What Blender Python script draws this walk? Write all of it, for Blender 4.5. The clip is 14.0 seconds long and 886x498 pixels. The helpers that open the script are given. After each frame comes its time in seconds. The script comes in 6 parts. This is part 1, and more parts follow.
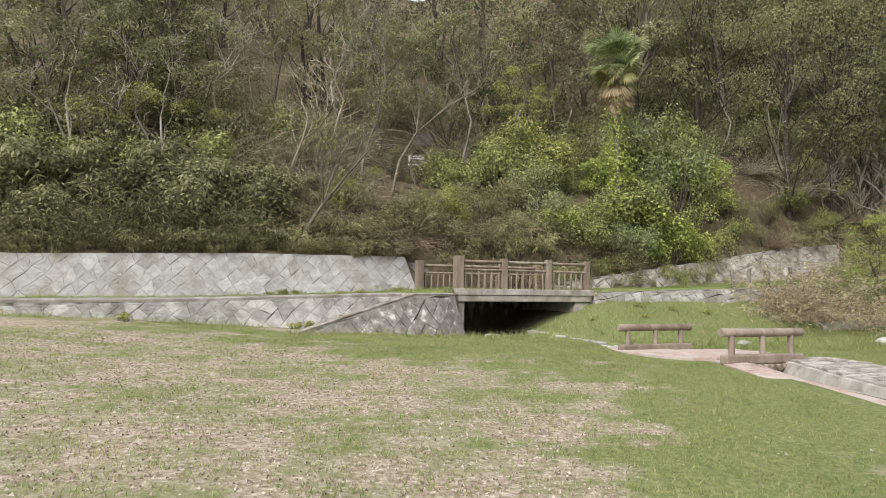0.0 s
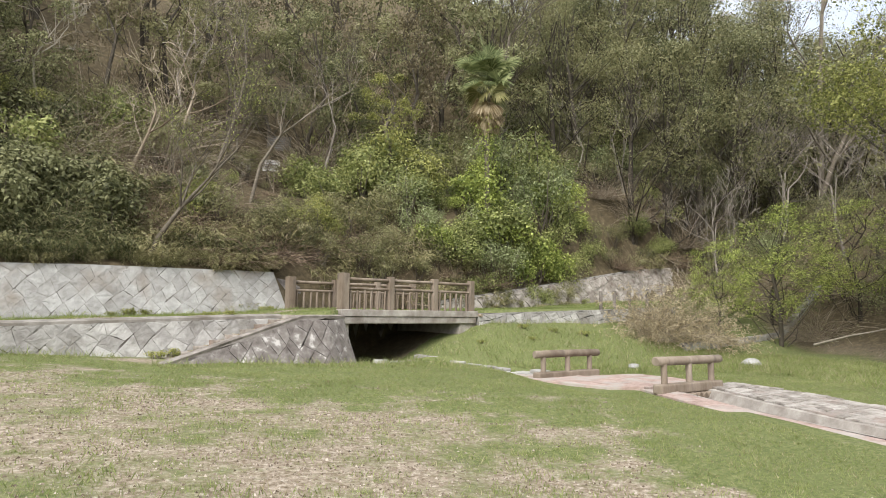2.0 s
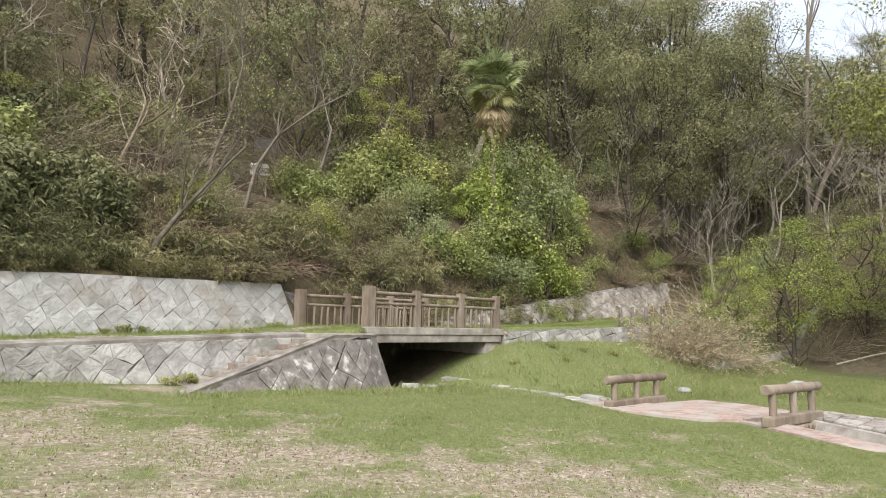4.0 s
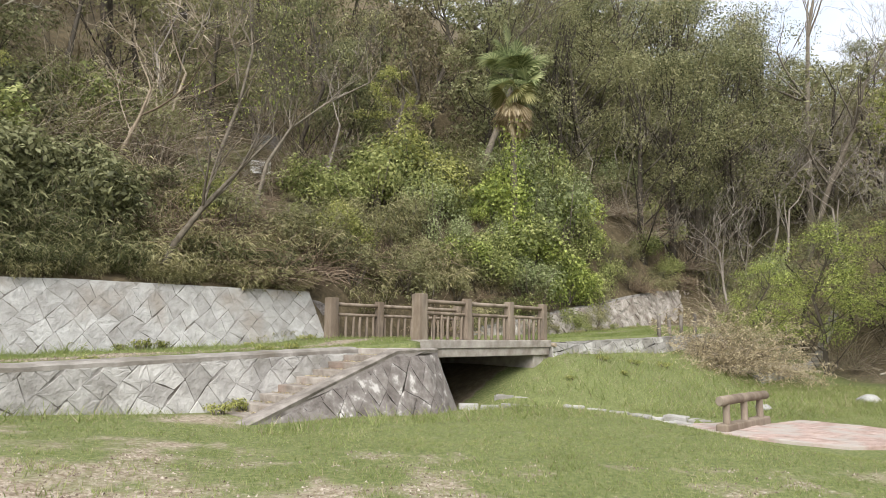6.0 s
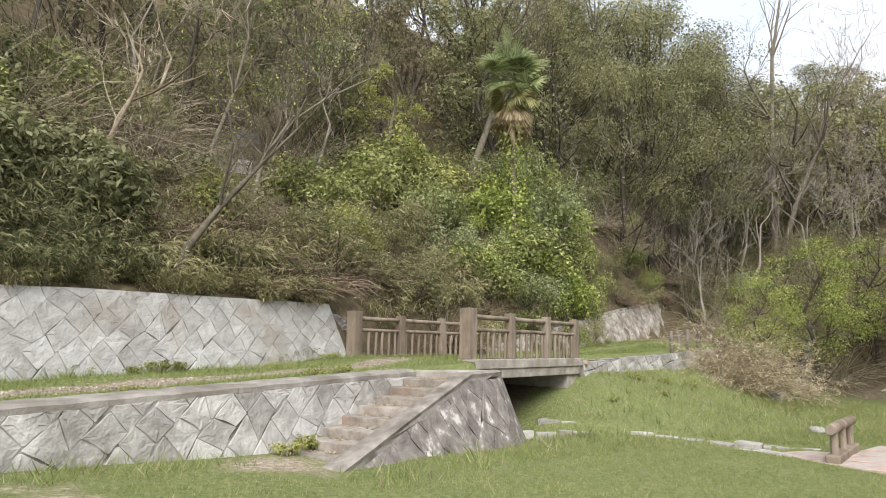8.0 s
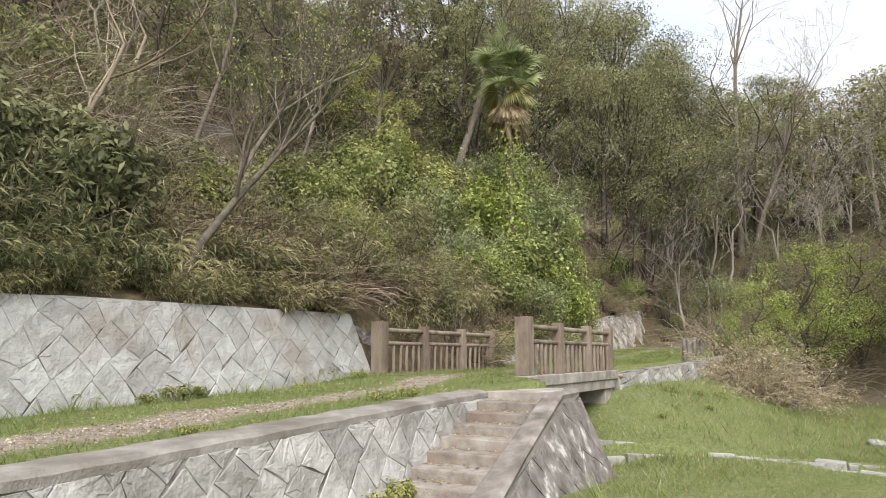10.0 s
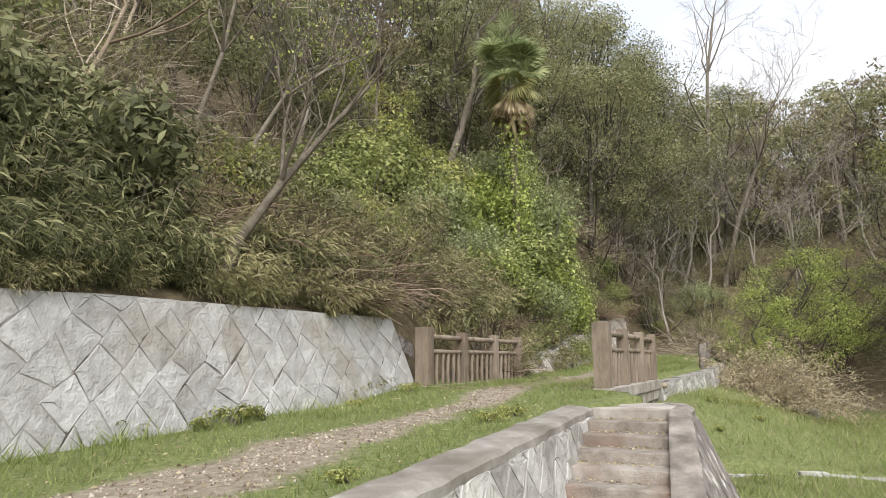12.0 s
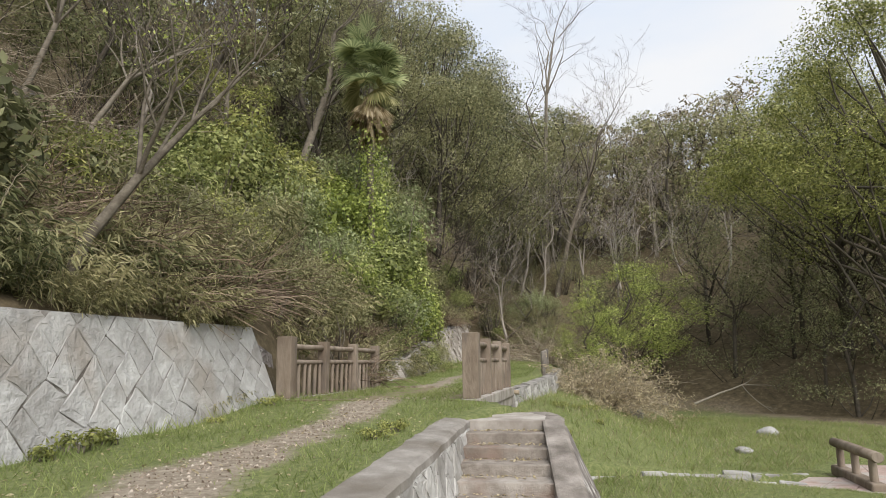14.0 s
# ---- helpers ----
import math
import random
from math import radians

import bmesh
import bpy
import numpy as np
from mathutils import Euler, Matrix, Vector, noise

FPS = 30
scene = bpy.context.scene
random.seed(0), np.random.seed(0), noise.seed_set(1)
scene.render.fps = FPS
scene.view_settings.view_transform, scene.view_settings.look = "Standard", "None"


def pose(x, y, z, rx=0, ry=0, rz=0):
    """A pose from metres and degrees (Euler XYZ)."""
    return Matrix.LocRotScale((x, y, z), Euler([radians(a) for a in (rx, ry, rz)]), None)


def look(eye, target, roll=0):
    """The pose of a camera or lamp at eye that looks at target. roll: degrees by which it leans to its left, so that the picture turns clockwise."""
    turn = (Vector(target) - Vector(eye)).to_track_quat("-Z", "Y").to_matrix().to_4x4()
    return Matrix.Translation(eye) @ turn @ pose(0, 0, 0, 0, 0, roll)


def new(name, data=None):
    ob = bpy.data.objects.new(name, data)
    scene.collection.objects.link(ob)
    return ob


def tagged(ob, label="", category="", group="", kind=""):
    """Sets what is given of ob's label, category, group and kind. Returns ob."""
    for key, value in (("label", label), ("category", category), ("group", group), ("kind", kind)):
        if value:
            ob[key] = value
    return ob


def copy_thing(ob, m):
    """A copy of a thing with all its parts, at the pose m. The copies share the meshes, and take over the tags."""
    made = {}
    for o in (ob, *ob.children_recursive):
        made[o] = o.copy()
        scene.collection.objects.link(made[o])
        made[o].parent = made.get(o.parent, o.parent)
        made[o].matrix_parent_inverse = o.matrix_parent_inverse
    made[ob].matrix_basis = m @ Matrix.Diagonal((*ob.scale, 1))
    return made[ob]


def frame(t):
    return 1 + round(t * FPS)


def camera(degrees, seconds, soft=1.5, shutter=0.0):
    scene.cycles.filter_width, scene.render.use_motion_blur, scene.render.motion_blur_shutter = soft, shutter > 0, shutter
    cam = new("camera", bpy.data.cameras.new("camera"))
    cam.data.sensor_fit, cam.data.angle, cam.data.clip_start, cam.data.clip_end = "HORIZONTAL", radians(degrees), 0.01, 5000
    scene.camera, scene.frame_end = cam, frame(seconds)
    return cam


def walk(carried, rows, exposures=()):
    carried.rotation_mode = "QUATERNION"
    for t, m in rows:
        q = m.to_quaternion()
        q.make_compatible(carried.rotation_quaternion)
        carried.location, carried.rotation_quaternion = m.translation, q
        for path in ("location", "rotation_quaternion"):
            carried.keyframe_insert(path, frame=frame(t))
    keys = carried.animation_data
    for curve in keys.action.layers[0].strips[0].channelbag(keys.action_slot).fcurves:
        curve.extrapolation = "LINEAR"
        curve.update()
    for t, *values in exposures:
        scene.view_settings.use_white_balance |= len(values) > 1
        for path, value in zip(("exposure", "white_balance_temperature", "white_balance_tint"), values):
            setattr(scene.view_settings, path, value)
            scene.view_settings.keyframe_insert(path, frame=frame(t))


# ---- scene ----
cam = camera(67.3, 14.0, soft=0.6)
PATH = [
    (0, (0.641, -0.064, 1.564), (0.544, 1.928, 1.709), 0.4),
    (0.5, (0.057, 0.393, 1.601), (0.154, 2.385, 1.751), 0.6),
    (1, (-0.488, 0.915, 1.693), (-0.199, 2.888, 1.852), 0.5),
    (1.5, (-1.09, 1.425, 1.746), (-0.741, 3.386, 1.924), 0.6),
    (1.8, (-1.359, 1.791, 1.748), (-0.962, 3.744, 1.924), 0.4),
    (2, (-1.582, 2.076, 1.81), (-1.147, 4.018, 2.001), 0.7),
    (2.5, (-2.21, 2.752, 1.849), (-1.75, 4.689, 2.045), 0.8),
    (3, (-2.606, 3.384, 1.883), (-2.09, 5.306, 2.081), 0.8),
    (3.2, (-2.826, 3.638, 1.875), (-2.296, 5.556, 2.082), 0.9),
    (5.3, (-4.726, 6.615, 2.042), (-4.086, 8.494, 2.284), 0.6),
    (5.5, (-4.948, 6.906, 2.002), (-4.297, 8.781, 2.243), 0.6),
    (6, (-5.38, 7.594, 2.038), (-4.703, 9.459, 2.292), 0.7),
    (6.5, (-5.878, 8.264, 2.1), (-5.154, 10.11, 2.362), 0.6),
    (7, (-6.343, 8.958, 2.141), (-5.594, 10.791, 2.421), 0.8),
    (7.5, (-6.851, 9.689, 2.189), (-6.038, 11.496, 2.464), 0.7),
    (7.7, (-7.081, 9.954, 2.197), (-6.248, 11.751, 2.477), 0.8),
    (9.8, (-8.504, 12.999, 2.258), (-7.481, 14.689, 2.565), -0.2),
    (10, (-8.608, 13.323, 2.299), (-7.577, 15.007, 2.615), -0.1),
    (10.5, (-8.699, 14.067, 2.32), (-7.595, 15.706, 2.63), -0.3),
    (11, (-9.123, 14.869, 2.356), (-8.001, 16.494, 2.673), -0.0),
    (11.5, (-9.323, 15.573, 2.363), (-8.182, 17.185, 2.681), -0.2),
    (12, (-9.645, 16.042, 2.396), (-8.472, 17.628, 2.727), -0.3),
    (12.5, (-9.698, 16.316, 2.428), (-8.347, 17.753, 2.763), -0.4),
    (13, (-9.818, 16.568, 2.489), (-8.373, 17.906, 2.836), -0.5),
    (13.5, (-9.961, 16.702, 2.517), (-8.466, 17.987, 2.857), -0.5),
    (14, (-9.964, 16.685, 2.526), (-8.439, 17.935, 2.865), -0.7),
]
walk(cam, [(t, look(eye, target, roll)) for t, eye, target, roll in PATH], [(0.0, 1.42), (3.0, 1.49), (7.5, 1.5), (11.0, 1.43), (12.5, 1.37), (13.2, 1.2), (14.0, 1.13)])

# ---- world and sun: thin bright overcast ----
world = bpy.data.worlds.new("overcast_sky")
scene.world = world
world.use_nodes = True
wn, wl = world.node_tree.nodes, world.node_tree.links
wn.clear()
sky = wn.new("ShaderNodeTexSky")
sky.sky_type = "NISHITA"
sky.sun_disc = False
sky.sun_elevation, sky.sun_rotation = radians(43), radians(210)
sky.air_density, sky.dust_density, sky.ozone_density = 1.0, 4.0, 1.0
sky_bg = wn.new("ShaderNodeBackground")
sky_bg.inputs["Strength"].default_value = 0.07
cloud_co = wn.new("ShaderNodeTexCoord")
cloud_map = wn.new("ShaderNodeMapping")
cloud_map.inputs["Scale"].default_value = (1.0, 1.0, 2.6)
cloud = wn.new("ShaderNodeTexNoise")
cloud.inputs["Scale"].default_value, cloud.inputs["Detail"].default_value = 2.2, 5.0
cloud_ramp = wn.new("ShaderNodeValToRGB")
cloud_ramp.color_ramp.elements[0].position, cloud_ramp.color_ramp.elements[0].color = 0.30, (0.80, 0.88, 1.0, 1)
cloud_ramp.color_ramp.elements[1].position, cloud_ramp.color_ramp.elements[1].color = 0.62, (1.0, 0.99, 0.98, 1)
cloud_bg = wn.new("ShaderNodeBackground")
cloud_bg.inputs["Strength"].default_value = 0.50
sky_mix = wn.new("ShaderNodeMixShader")
sky_mix.inputs[0].default_value = 0.8
wout = wn.new("ShaderNodeOutputWorld")
wl.new(cloud_co.outputs["Generated"], cloud_map.inputs[0])
wl.new(cloud_map.outputs[0], cloud.inputs["Vector"])
wl.new(cloud.outputs["Fac"], cloud_ramp.inputs[0])
wl.new(cloud_ramp.outputs[0], cloud_bg.inputs["Color"])
wl.new(sky.outputs[0], sky_bg.inputs["Color"])
wl.new(sky_bg.outputs[0], sky_mix.inputs[1])
wl.new(cloud_bg.outputs[0], sky_mix.inputs[2])
wl.new(sky_mix.outputs[0], wout.inputs[0])
sun_data = bpy.data.lights.new("sun", "SUN")
sun_data.energy, sun_data.angle, sun_data.color = 1.7, radians(40), (1.0, 0.96, 0.9)
sun = new("sun", sun_data)
sun.matrix_world = look((-24, -42, 46), (0, 0, 0))


# ---- materials ----
def material(name, stops, scale=4.0, rough=0.85, bump=0.3, fine=40.0, stain=None, rand=0.0, island=0.0, backlight=0.0, stretch=(1, 1, 1), lump=0.0):
    """A noise-mottled surface: stops are (position, colour); stain is (colour, scale, low, high); rand varies it by object, island by loose piece."""
    m = bpy.data.materials.new(name)
    m.use_nodes = True
    n, l = m.node_tree.nodes, m.node_tree.links
    b = n["Principled BSDF"]
    b.inputs["Roughness"].default_value = rough
    b.inputs["Specular IOR Level"].default_value = 0.25
    co = n.new("ShaderNodeTexCoord")
    geo = n.new("ShaderNodeNewGeometry")
    mp = n.new("ShaderNodeMapping")
    mp.inputs["Scale"].default_value = stretch
    l.new(geo.outputs["Position"], mp.inputs[0])
    big = n.new("ShaderNodeTexNoise")
    big.inputs["Scale"].default_value, big.inputs["Detail"].default_value, big.inputs["Roughness"].default_value = scale, 8.0, 0.65
    l.new(mp.outputs[0], big.inputs["Vector"])
    ramp = n.new("ShaderNodeValToRGB")
    r = ramp.color_ramp
    while len(r.elements) < len(stops):
        r.elements.new(0.5)
    for e, (p, c) in zip(r.elements, stops):
        e.position, e.color = p, (*c, 1)
    fac = big.outputs["Fac"]
    for amount, source in ((rand, "object"), (island, "island")):
        if amount:
            if source == "object":
                info = n.new("ShaderNodeObjectInfo")
                out = info.outputs["Random"]
            else:
                out = geo.outputs["Random Per Island"]
            sub = n.new("ShaderNodeMath")
            sub.operation = "MULTIPLY_ADD"
            sub.inputs[1].default_value, sub.inputs[2].default_value = amount, -amount / 2
            l.new(out, sub.inputs[0])
            add = n.new("ShaderNodeMath")
            add.operation = "ADD"
            l.new(fac, add.inputs[0])
            l.new(sub.outputs[0], add.inputs[1])
            fac = add.outputs[0]
    l.new(fac, ramp.inputs[0])
    colour = ramp.outputs[0]
    if stain:
        c, s, lo, hi = stain
        sn = n.new("ShaderNodeTexNoise")
        sn.inputs["Scale"].default_value, sn.inputs["Detail"].default_value = s, 6.0
        l.new(mp.outputs[0], sn.inputs["Vector"])
        mr = n.new("ShaderNodeMapRange")
        mr.inputs[1].default_value, mr.inputs[2].default_value = lo, hi
        l.new(sn.outputs["Fac"], mr.inputs[0])
        mix = n.new("ShaderNodeMix")
        mix.data_type = "RGBA"
        l.new(mr.outputs[0], mix.inputs[0])
        l.new(colour, mix.inputs[6])
        mix.inputs[7].default_value = (*c, 1)
        colour = mix.outputs[2]
    l.new(colour, b.inputs["Base Color"])
    if bump:
        f = n.new("ShaderNodeTexNoise")
        f.inputs["Scale"].default_value, f.inputs["Detail"].default_value = fine, 6.0
        l.new(mp.outputs[0], f.inputs["Vector"])
        bp = n.new("ShaderNodeBump")
        bp.inputs["Strength"].default_value, bp.inputs["Distance"].default_value = bump, 0.03
        l.new(f.outputs["Fac"], bp.inputs["Height"])
        l.new(bp.outputs[0], b.inputs["Normal"])
        if lump:
            g = n.new("ShaderNodeTexNoise")
            g.inputs["Scale"].default_value, g.inputs["Detail"].default_value, g.inputs["Roughness"].default_value = 5.5, 5.0, 0.6
            l.new(mp.outputs[0], g.inputs["Vector"])
            bg = n.new("ShaderNodeBump")
            bg.inputs["Strength"].default_value, bg.inputs["Distance"].default_value = lump, 0.12
            l.new(g.outputs["Fac"], bg.inputs["Height"])
            l.new(bp.outputs[0], bg.inputs["Normal"])
            l.new(bg.outputs[0], b.inputs["Normal"])
    if backlight:
        tr = n.new("ShaderNodeBsdfTranslucent")
        l.new(colour, tr.inputs["Color"])
        ms = n.new("ShaderNodeMixShader")
        ms.inputs[0].default_value = backlight
        l.new(b.outputs[0], ms.inputs[1])
        l.new(tr.outputs[0], ms.inputs[2])
        l.new(ms.outputs[0], n["Material Output"].inputs[0])
    return m


M_CONCRETE = material("weathered_concrete", [(0.3, (0.22, 0.195, 0.17)), (0.5, (0.345, 0.318, 0.29)), (0.7, (0.48, 0.452, 0.42))], 2.2, 0.9, 0.35, 60, stain=((0.20, 0.172, 0.15), 1.7, 0.50, 0.70), lump=0.2)
M_COPING = material("pale_coping_concrete", [(0.25, (0.17, 0.155, 0.14)), (0.5, (0.255, 0.238, 0.218)), (0.75, (0.37, 0.35, 0.325))], 3.2, 0.9, 0.4, 45, stain=((0.16, 0.142, 0.12), 1.4, 0.48, 0.7), lump=0.25)
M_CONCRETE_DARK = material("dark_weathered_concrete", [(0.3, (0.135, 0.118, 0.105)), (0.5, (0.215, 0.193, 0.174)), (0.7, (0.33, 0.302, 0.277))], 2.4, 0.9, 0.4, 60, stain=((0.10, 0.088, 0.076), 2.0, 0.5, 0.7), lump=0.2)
M_STONE_PALE = material("pale_wall_stone", [(0.25, (0.25, 0.243, 0.232)), (0.45, (0.335, 0.332, 0.324)), (0.6, (0.39, 0.39, 0.383)), (0.78, (0.50, 0.503, 0.498))], 2.6, 0.9, 0.45, 34, stain=((0.29, 0.262, 0.232), 0.9, 0.52, 0.72), rand=0.26, lump=0.4)
M_MORTAR = material("wall_mortar", [(0.3, (0.19, 0.18, 0.168)), (0.7, (0.37, 0.355, 0.34))], 3.0, 0.95, 0.4, 50, stain=((0.095, 0.085, 0.075), 2.2, 0.50, 0.62))
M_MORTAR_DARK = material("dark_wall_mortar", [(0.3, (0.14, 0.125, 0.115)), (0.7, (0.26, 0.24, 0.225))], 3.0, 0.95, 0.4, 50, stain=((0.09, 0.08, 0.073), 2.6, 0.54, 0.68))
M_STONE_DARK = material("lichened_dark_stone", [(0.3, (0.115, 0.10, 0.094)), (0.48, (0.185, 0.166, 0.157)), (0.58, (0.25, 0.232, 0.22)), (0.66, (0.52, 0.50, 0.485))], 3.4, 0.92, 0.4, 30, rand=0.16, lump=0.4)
M_STONE_GREY = material("rough_grey_stone", [(0.28, (0.23, 0.22, 0.208)), (0.5, (0.35, 0.342, 0.327)), (0.72, (0.51, 0.503, 0.487))], 2.0, 0.92, 0.35, 28, stain=((0.19, 0.18, 0.155), 1.1, 0.52, 0.74), rand=0.26, lump=0.4)
M_POST = material("imitation_wood_concrete", [(0.3, (0.145, 0.112, 0.085)), (0.5, (0.225, 0.183, 0.145)), (0.72, (0.32, 0.272, 0.225))], 2.4, 0.85, 0.5, 24, stain=((0.12, 0.10, 0.085), 3.0, 0.56, 0.72), rand=0.14, stretch=(1, 1, 0.35))
M_STEP = material("worn_step_concrete", [(0.3, (0.15, 0.127, 0.107)), (0.5, (0.25, 0.222, 0.195)), (0.72, (0.37, 0.338, 0.305))], 4.0, 0.9, 0.5, 50, stain=((0.25, 0.185, 0.15), 1.5, 0.55, 0.7), rand=0.2, lump=0.25)
M_PINK = material("pink_path_paving", [(0.3, (0.25, 0.185, 0.163)), (0.5, (0.385, 0.29, 0.258)), (0.75, (0.50, 0.41, 0.375))], 5.0, 0.9, 0.5, 40, stain=((0.38, 0.345, 0.318), 1.6, 0.44, 0.62), rand=0.16, lump=0.2)
M_FLAG = material("worn_flagstone", [(0.3, (0.20, 0.18, 0.16)), (0.5, (0.32, 0.295, 0.27)), (0.7, (0.46, 0.432, 0.405))], 5.0, 0.9, 0.5, 40, stain=((0.30, 0.245, 0.22), 1.4, 0.52, 0.7), rand=0.26, lump=0.3)
M_BARK = material("grey_bark", [(0.3, (0.085, 0.072, 0.055)), (0.7, (0.19, 0.168, 0.135))], 6, 0.95, 0.6, 30, rand=0.3)
M_BARK_DARK = material("dark_bark", [(0.3, (0.04, 0.034, 0.027)), (0.7, (0.095, 0.083, 0.066))], 6, 0.95, 0.6, 30, rand=0.3)
M_BARK_PALE = material("pale_bark", [(0.3, (0.17, 0.15, 0.12)), (0.7, (0.33, 0.305, 0.255))], 6, 0.95, 0.5, 30, rand=0.3)
M_TWIG = material("dry_twigs", [(0.25, (0.15, 0.115, 0.082)), (0.5, (0.29, 0.24, 0.18)), (0.75, (0.47, 0.41, 0.325))], 1.0, 0.95, 0, rand=0.2, island=0.6)

# pale twigs nearby; on the far ridge the paleness stands in for haze
M_TWIG_GREY = material("pale_grey_twigs", [(0.25, (0.16, 0.14, 0.118)), (0.5, (0.26, 0.233, 0.204)), (0.75, (0.39, 0.357, 0.32))], 1.0, 0.95, 0, rand=0.3, island=0.5)
M_TWIG_BROWN = material("red_brown_twigs", [(0.25, (0.09, 0.063, 0.045)), (0.5, (0.20, 0.148, 0.108)), (0.75, (0.38, 0.30, 0.22))], 1.0, 0.95, 0, rand=0.2, island=0.6)
M_DECK = material("earth_on_deck", [(0.3, (0.11, 0.085, 0.055)), (0.5, (0.19, 0.155, 0.105)), (0.7, (0.27, 0.235, 0.165))], 6.0, 0.95, 0.5, 30, stain=((0.15, 0.165, 0.065), 2.2, 0.45, 0.6))


def leaf_material(name, dark, mid, light, island=0.55, rand=0.25, rough=0.55, backlight=0.42):
    # leaf tone varies per island; the palest leaves also paint in highlights
    return material(name, [(0.22, dark), (0.5, mid), (0.80, light)], 0.55, rough, 0, rand=rand, island=island, backlight=backlight)


M_LEAF_DARK = leaf_material("evergreen_leaves", (0.072, 0.079, 0.039), (0.174, 0.183, 0.088), (0.363, 0.368, 0.204), island=0.6)
M_LEAF_MID = leaf_material("shrub_leaves", (0.109, 0.132, 0.046), (0.247, 0.282, 0.098), (0.474, 0.497, 0.213), island=0.7)
M_LEAF_BRIGHT = leaf_material("fresh_vine_leaves", (0.135, 0.175, 0.046), (0.305, 0.365, 0.092), (0.56, 0.62, 0.20), island=0.75)
M_LEAF_OLIVE = leaf_material("olive_leaves", (0.115, 0.117, 0.057), (0.245, 0.245, 0.122), (0.41, 0.395, 0.22), island=0.45)
M_PALM_PALE = leaf_material("yellowing_palm_fronds", (0.14, 0.15, 0.06), (0.27, 0.27, 0.115), (0.43, 0.40, 0.20))
M_LEAF_BROWN = leaf_material("brownish_spring_leaves", (0.118, 0.099, 0.062), (0.230, 0.196, 0.123), (0.392, 0.346, 0.231), island=0.6)
M_SASA = leaf_material("bamboo_grass_leaves", (0.11, 0.112, 0.05), (0.255, 0.245, 0.118), (0.50, 0.46, 0.265), island=0.75)
M_SASA_DARK = leaf_material("dark_bamboo_grass_leaves", (0.06, 0.07, 0.03), (0.15, 0.16, 0.072), (0.36, 0.35, 0.19), island=0.75)
M_DRYLEAF = leaf_material("dry_leaves", (0.25, 0.205, 0.125), (0.45, 0.38, 0.245), (0.64, 0.56, 0.39))
M_PALM = leaf_material("palm_fronds", (0.13, 0.165, 0.075), (0.265, 0.315, 0.15), (0.46, 0.49, 0.26))
M_PALM_DRY = leaf_material("dry_palm_fronds", (0.264, 0.204, 0.120), (0.432, 0.348, 0.216), (0.600, 0.516, 0.372))
M_GRASS = leaf_material("grass_blades", (0.15, 0.19, 0.065), (0.25, 0.305, 0.105), (0.40, 0.43, 0.19), island=0.4, rough=0.7, backlight=0.5)
M_STRAW = leaf_material("straw_blades", (0.24, 0.21, 0.12), (0.37, 0.325, 0.20), (0.52, 0.47, 0.32), rough=0.8)
M_LEAF_GREY = leaf_material("grey_green_leaves", (0.15, 0.18, 0.085), (0.29, 0.335, 0.16), (0.49, 0.53, 0.30), island=0.6)
M_LEAF_SPRING = leaf_material("yellow_green_leaves", (0.13, 0.145, 0.045), (0.285, 0.305, 0.09), (0.50, 0.50, 0.19), island=0.7)


# ---- the lie of the land: u runs along the bridge, v across it, from its near left post ----
U, V, O = Vector((0.885, 0.465)), Vector((-0.465, 0.885)), Vector((0.03, 24.23))


def uv(x, y):
    return (x - O.x) * U.x + (y - O.y) * U.y, (x - O.x) * V.x + (y - O.y) * V.y


def xy(u, v):
    return O.x + u * U.x + v * V.x, O.y + u * U.y + v * V.y


def smooth(a, b, t):
    s = np.clip((t - a) / (b - a), 0, 1)
    return s * s * (3 - 2 * s)


def field(x, y):
    """The meadow that the walk crosses."""
    z = 0.09 - 0.045 * np.minimum(x, 1) + 0.033 * (np.minimum(y, 15) - 8) - 0.03 * np.minimum(x + 5, 0)
    z = z - 0.02 * np.maximum(np.minimum(x, 8) - 1, 0) * (1 - smooth(11, 16, y))
    return z - 0.20 * smooth(3.4, 5.2, x) * smooth(11.5, 15, y)


def terrace(u):
    return np.interp(u, [-40, -9.4, -2.2, -0.5, 6, 12, 20, 45, 90], [1.28, 1.46, 1.70, 1.86, 1.92, 2.05, 2.5, 4.0, 9.0])


def edge(u):
    """v of the terrace's outer edge."""
    return np.interp(u, [-40, -12, -9.4, -2.3, -2.2, -0.75, -0.1, 5.9, 12, 18, 30, 90], [-1.9, -0.68, -0.52, -0.30, -0.5, -0.9, 0.1, 0.1, -0.5, -0.6, -0.7, -4])


def hill(u, v):
    """The wooded slope behind the terrace."""
    foot = np.interp(u, [-40, -0.5, 0.2, 6, 14, 30, 90], [4.3, 4.3, 4.05, 4.3, 4.6, 4.2, 4.0])
    top = np.interp(u, [-40, -14, -7, -0.5, 0.5, 90], [2.7, 2.95, 3.2, 3.25, 2.0, 2.0])
    w = v - foot
    rise = np.where(w < 10, 0.66 * w, 6.6 + 0.85 * (w - 10))
    rise = np.minimum(rise, 28 + 0.1 * w)
    bluff = np.interp(u, [0, 5, 9, 15, 22, 32, 60], [0, 0.5, 1.6, 3.0, 3.6, 4.6, 5.0]) * smooth(0.2, 3.6, w) * (1 - 0.6 * smooth(3.6, 7.5, w) * (1 - smooth(17, 23, u)))
    bluff = bluff + 2.6 * smooth(18, 34, u) * smooth(5, 9, w)
    return np.where(u < 0.0, np.maximum(top, terrace(u)) + np.maximum(rise, 0), terrace(u) + 0.05 + np.maximum(np.minimum(w * 2.2, 1.2 + rise * 0.95), 0) + bluff), foot


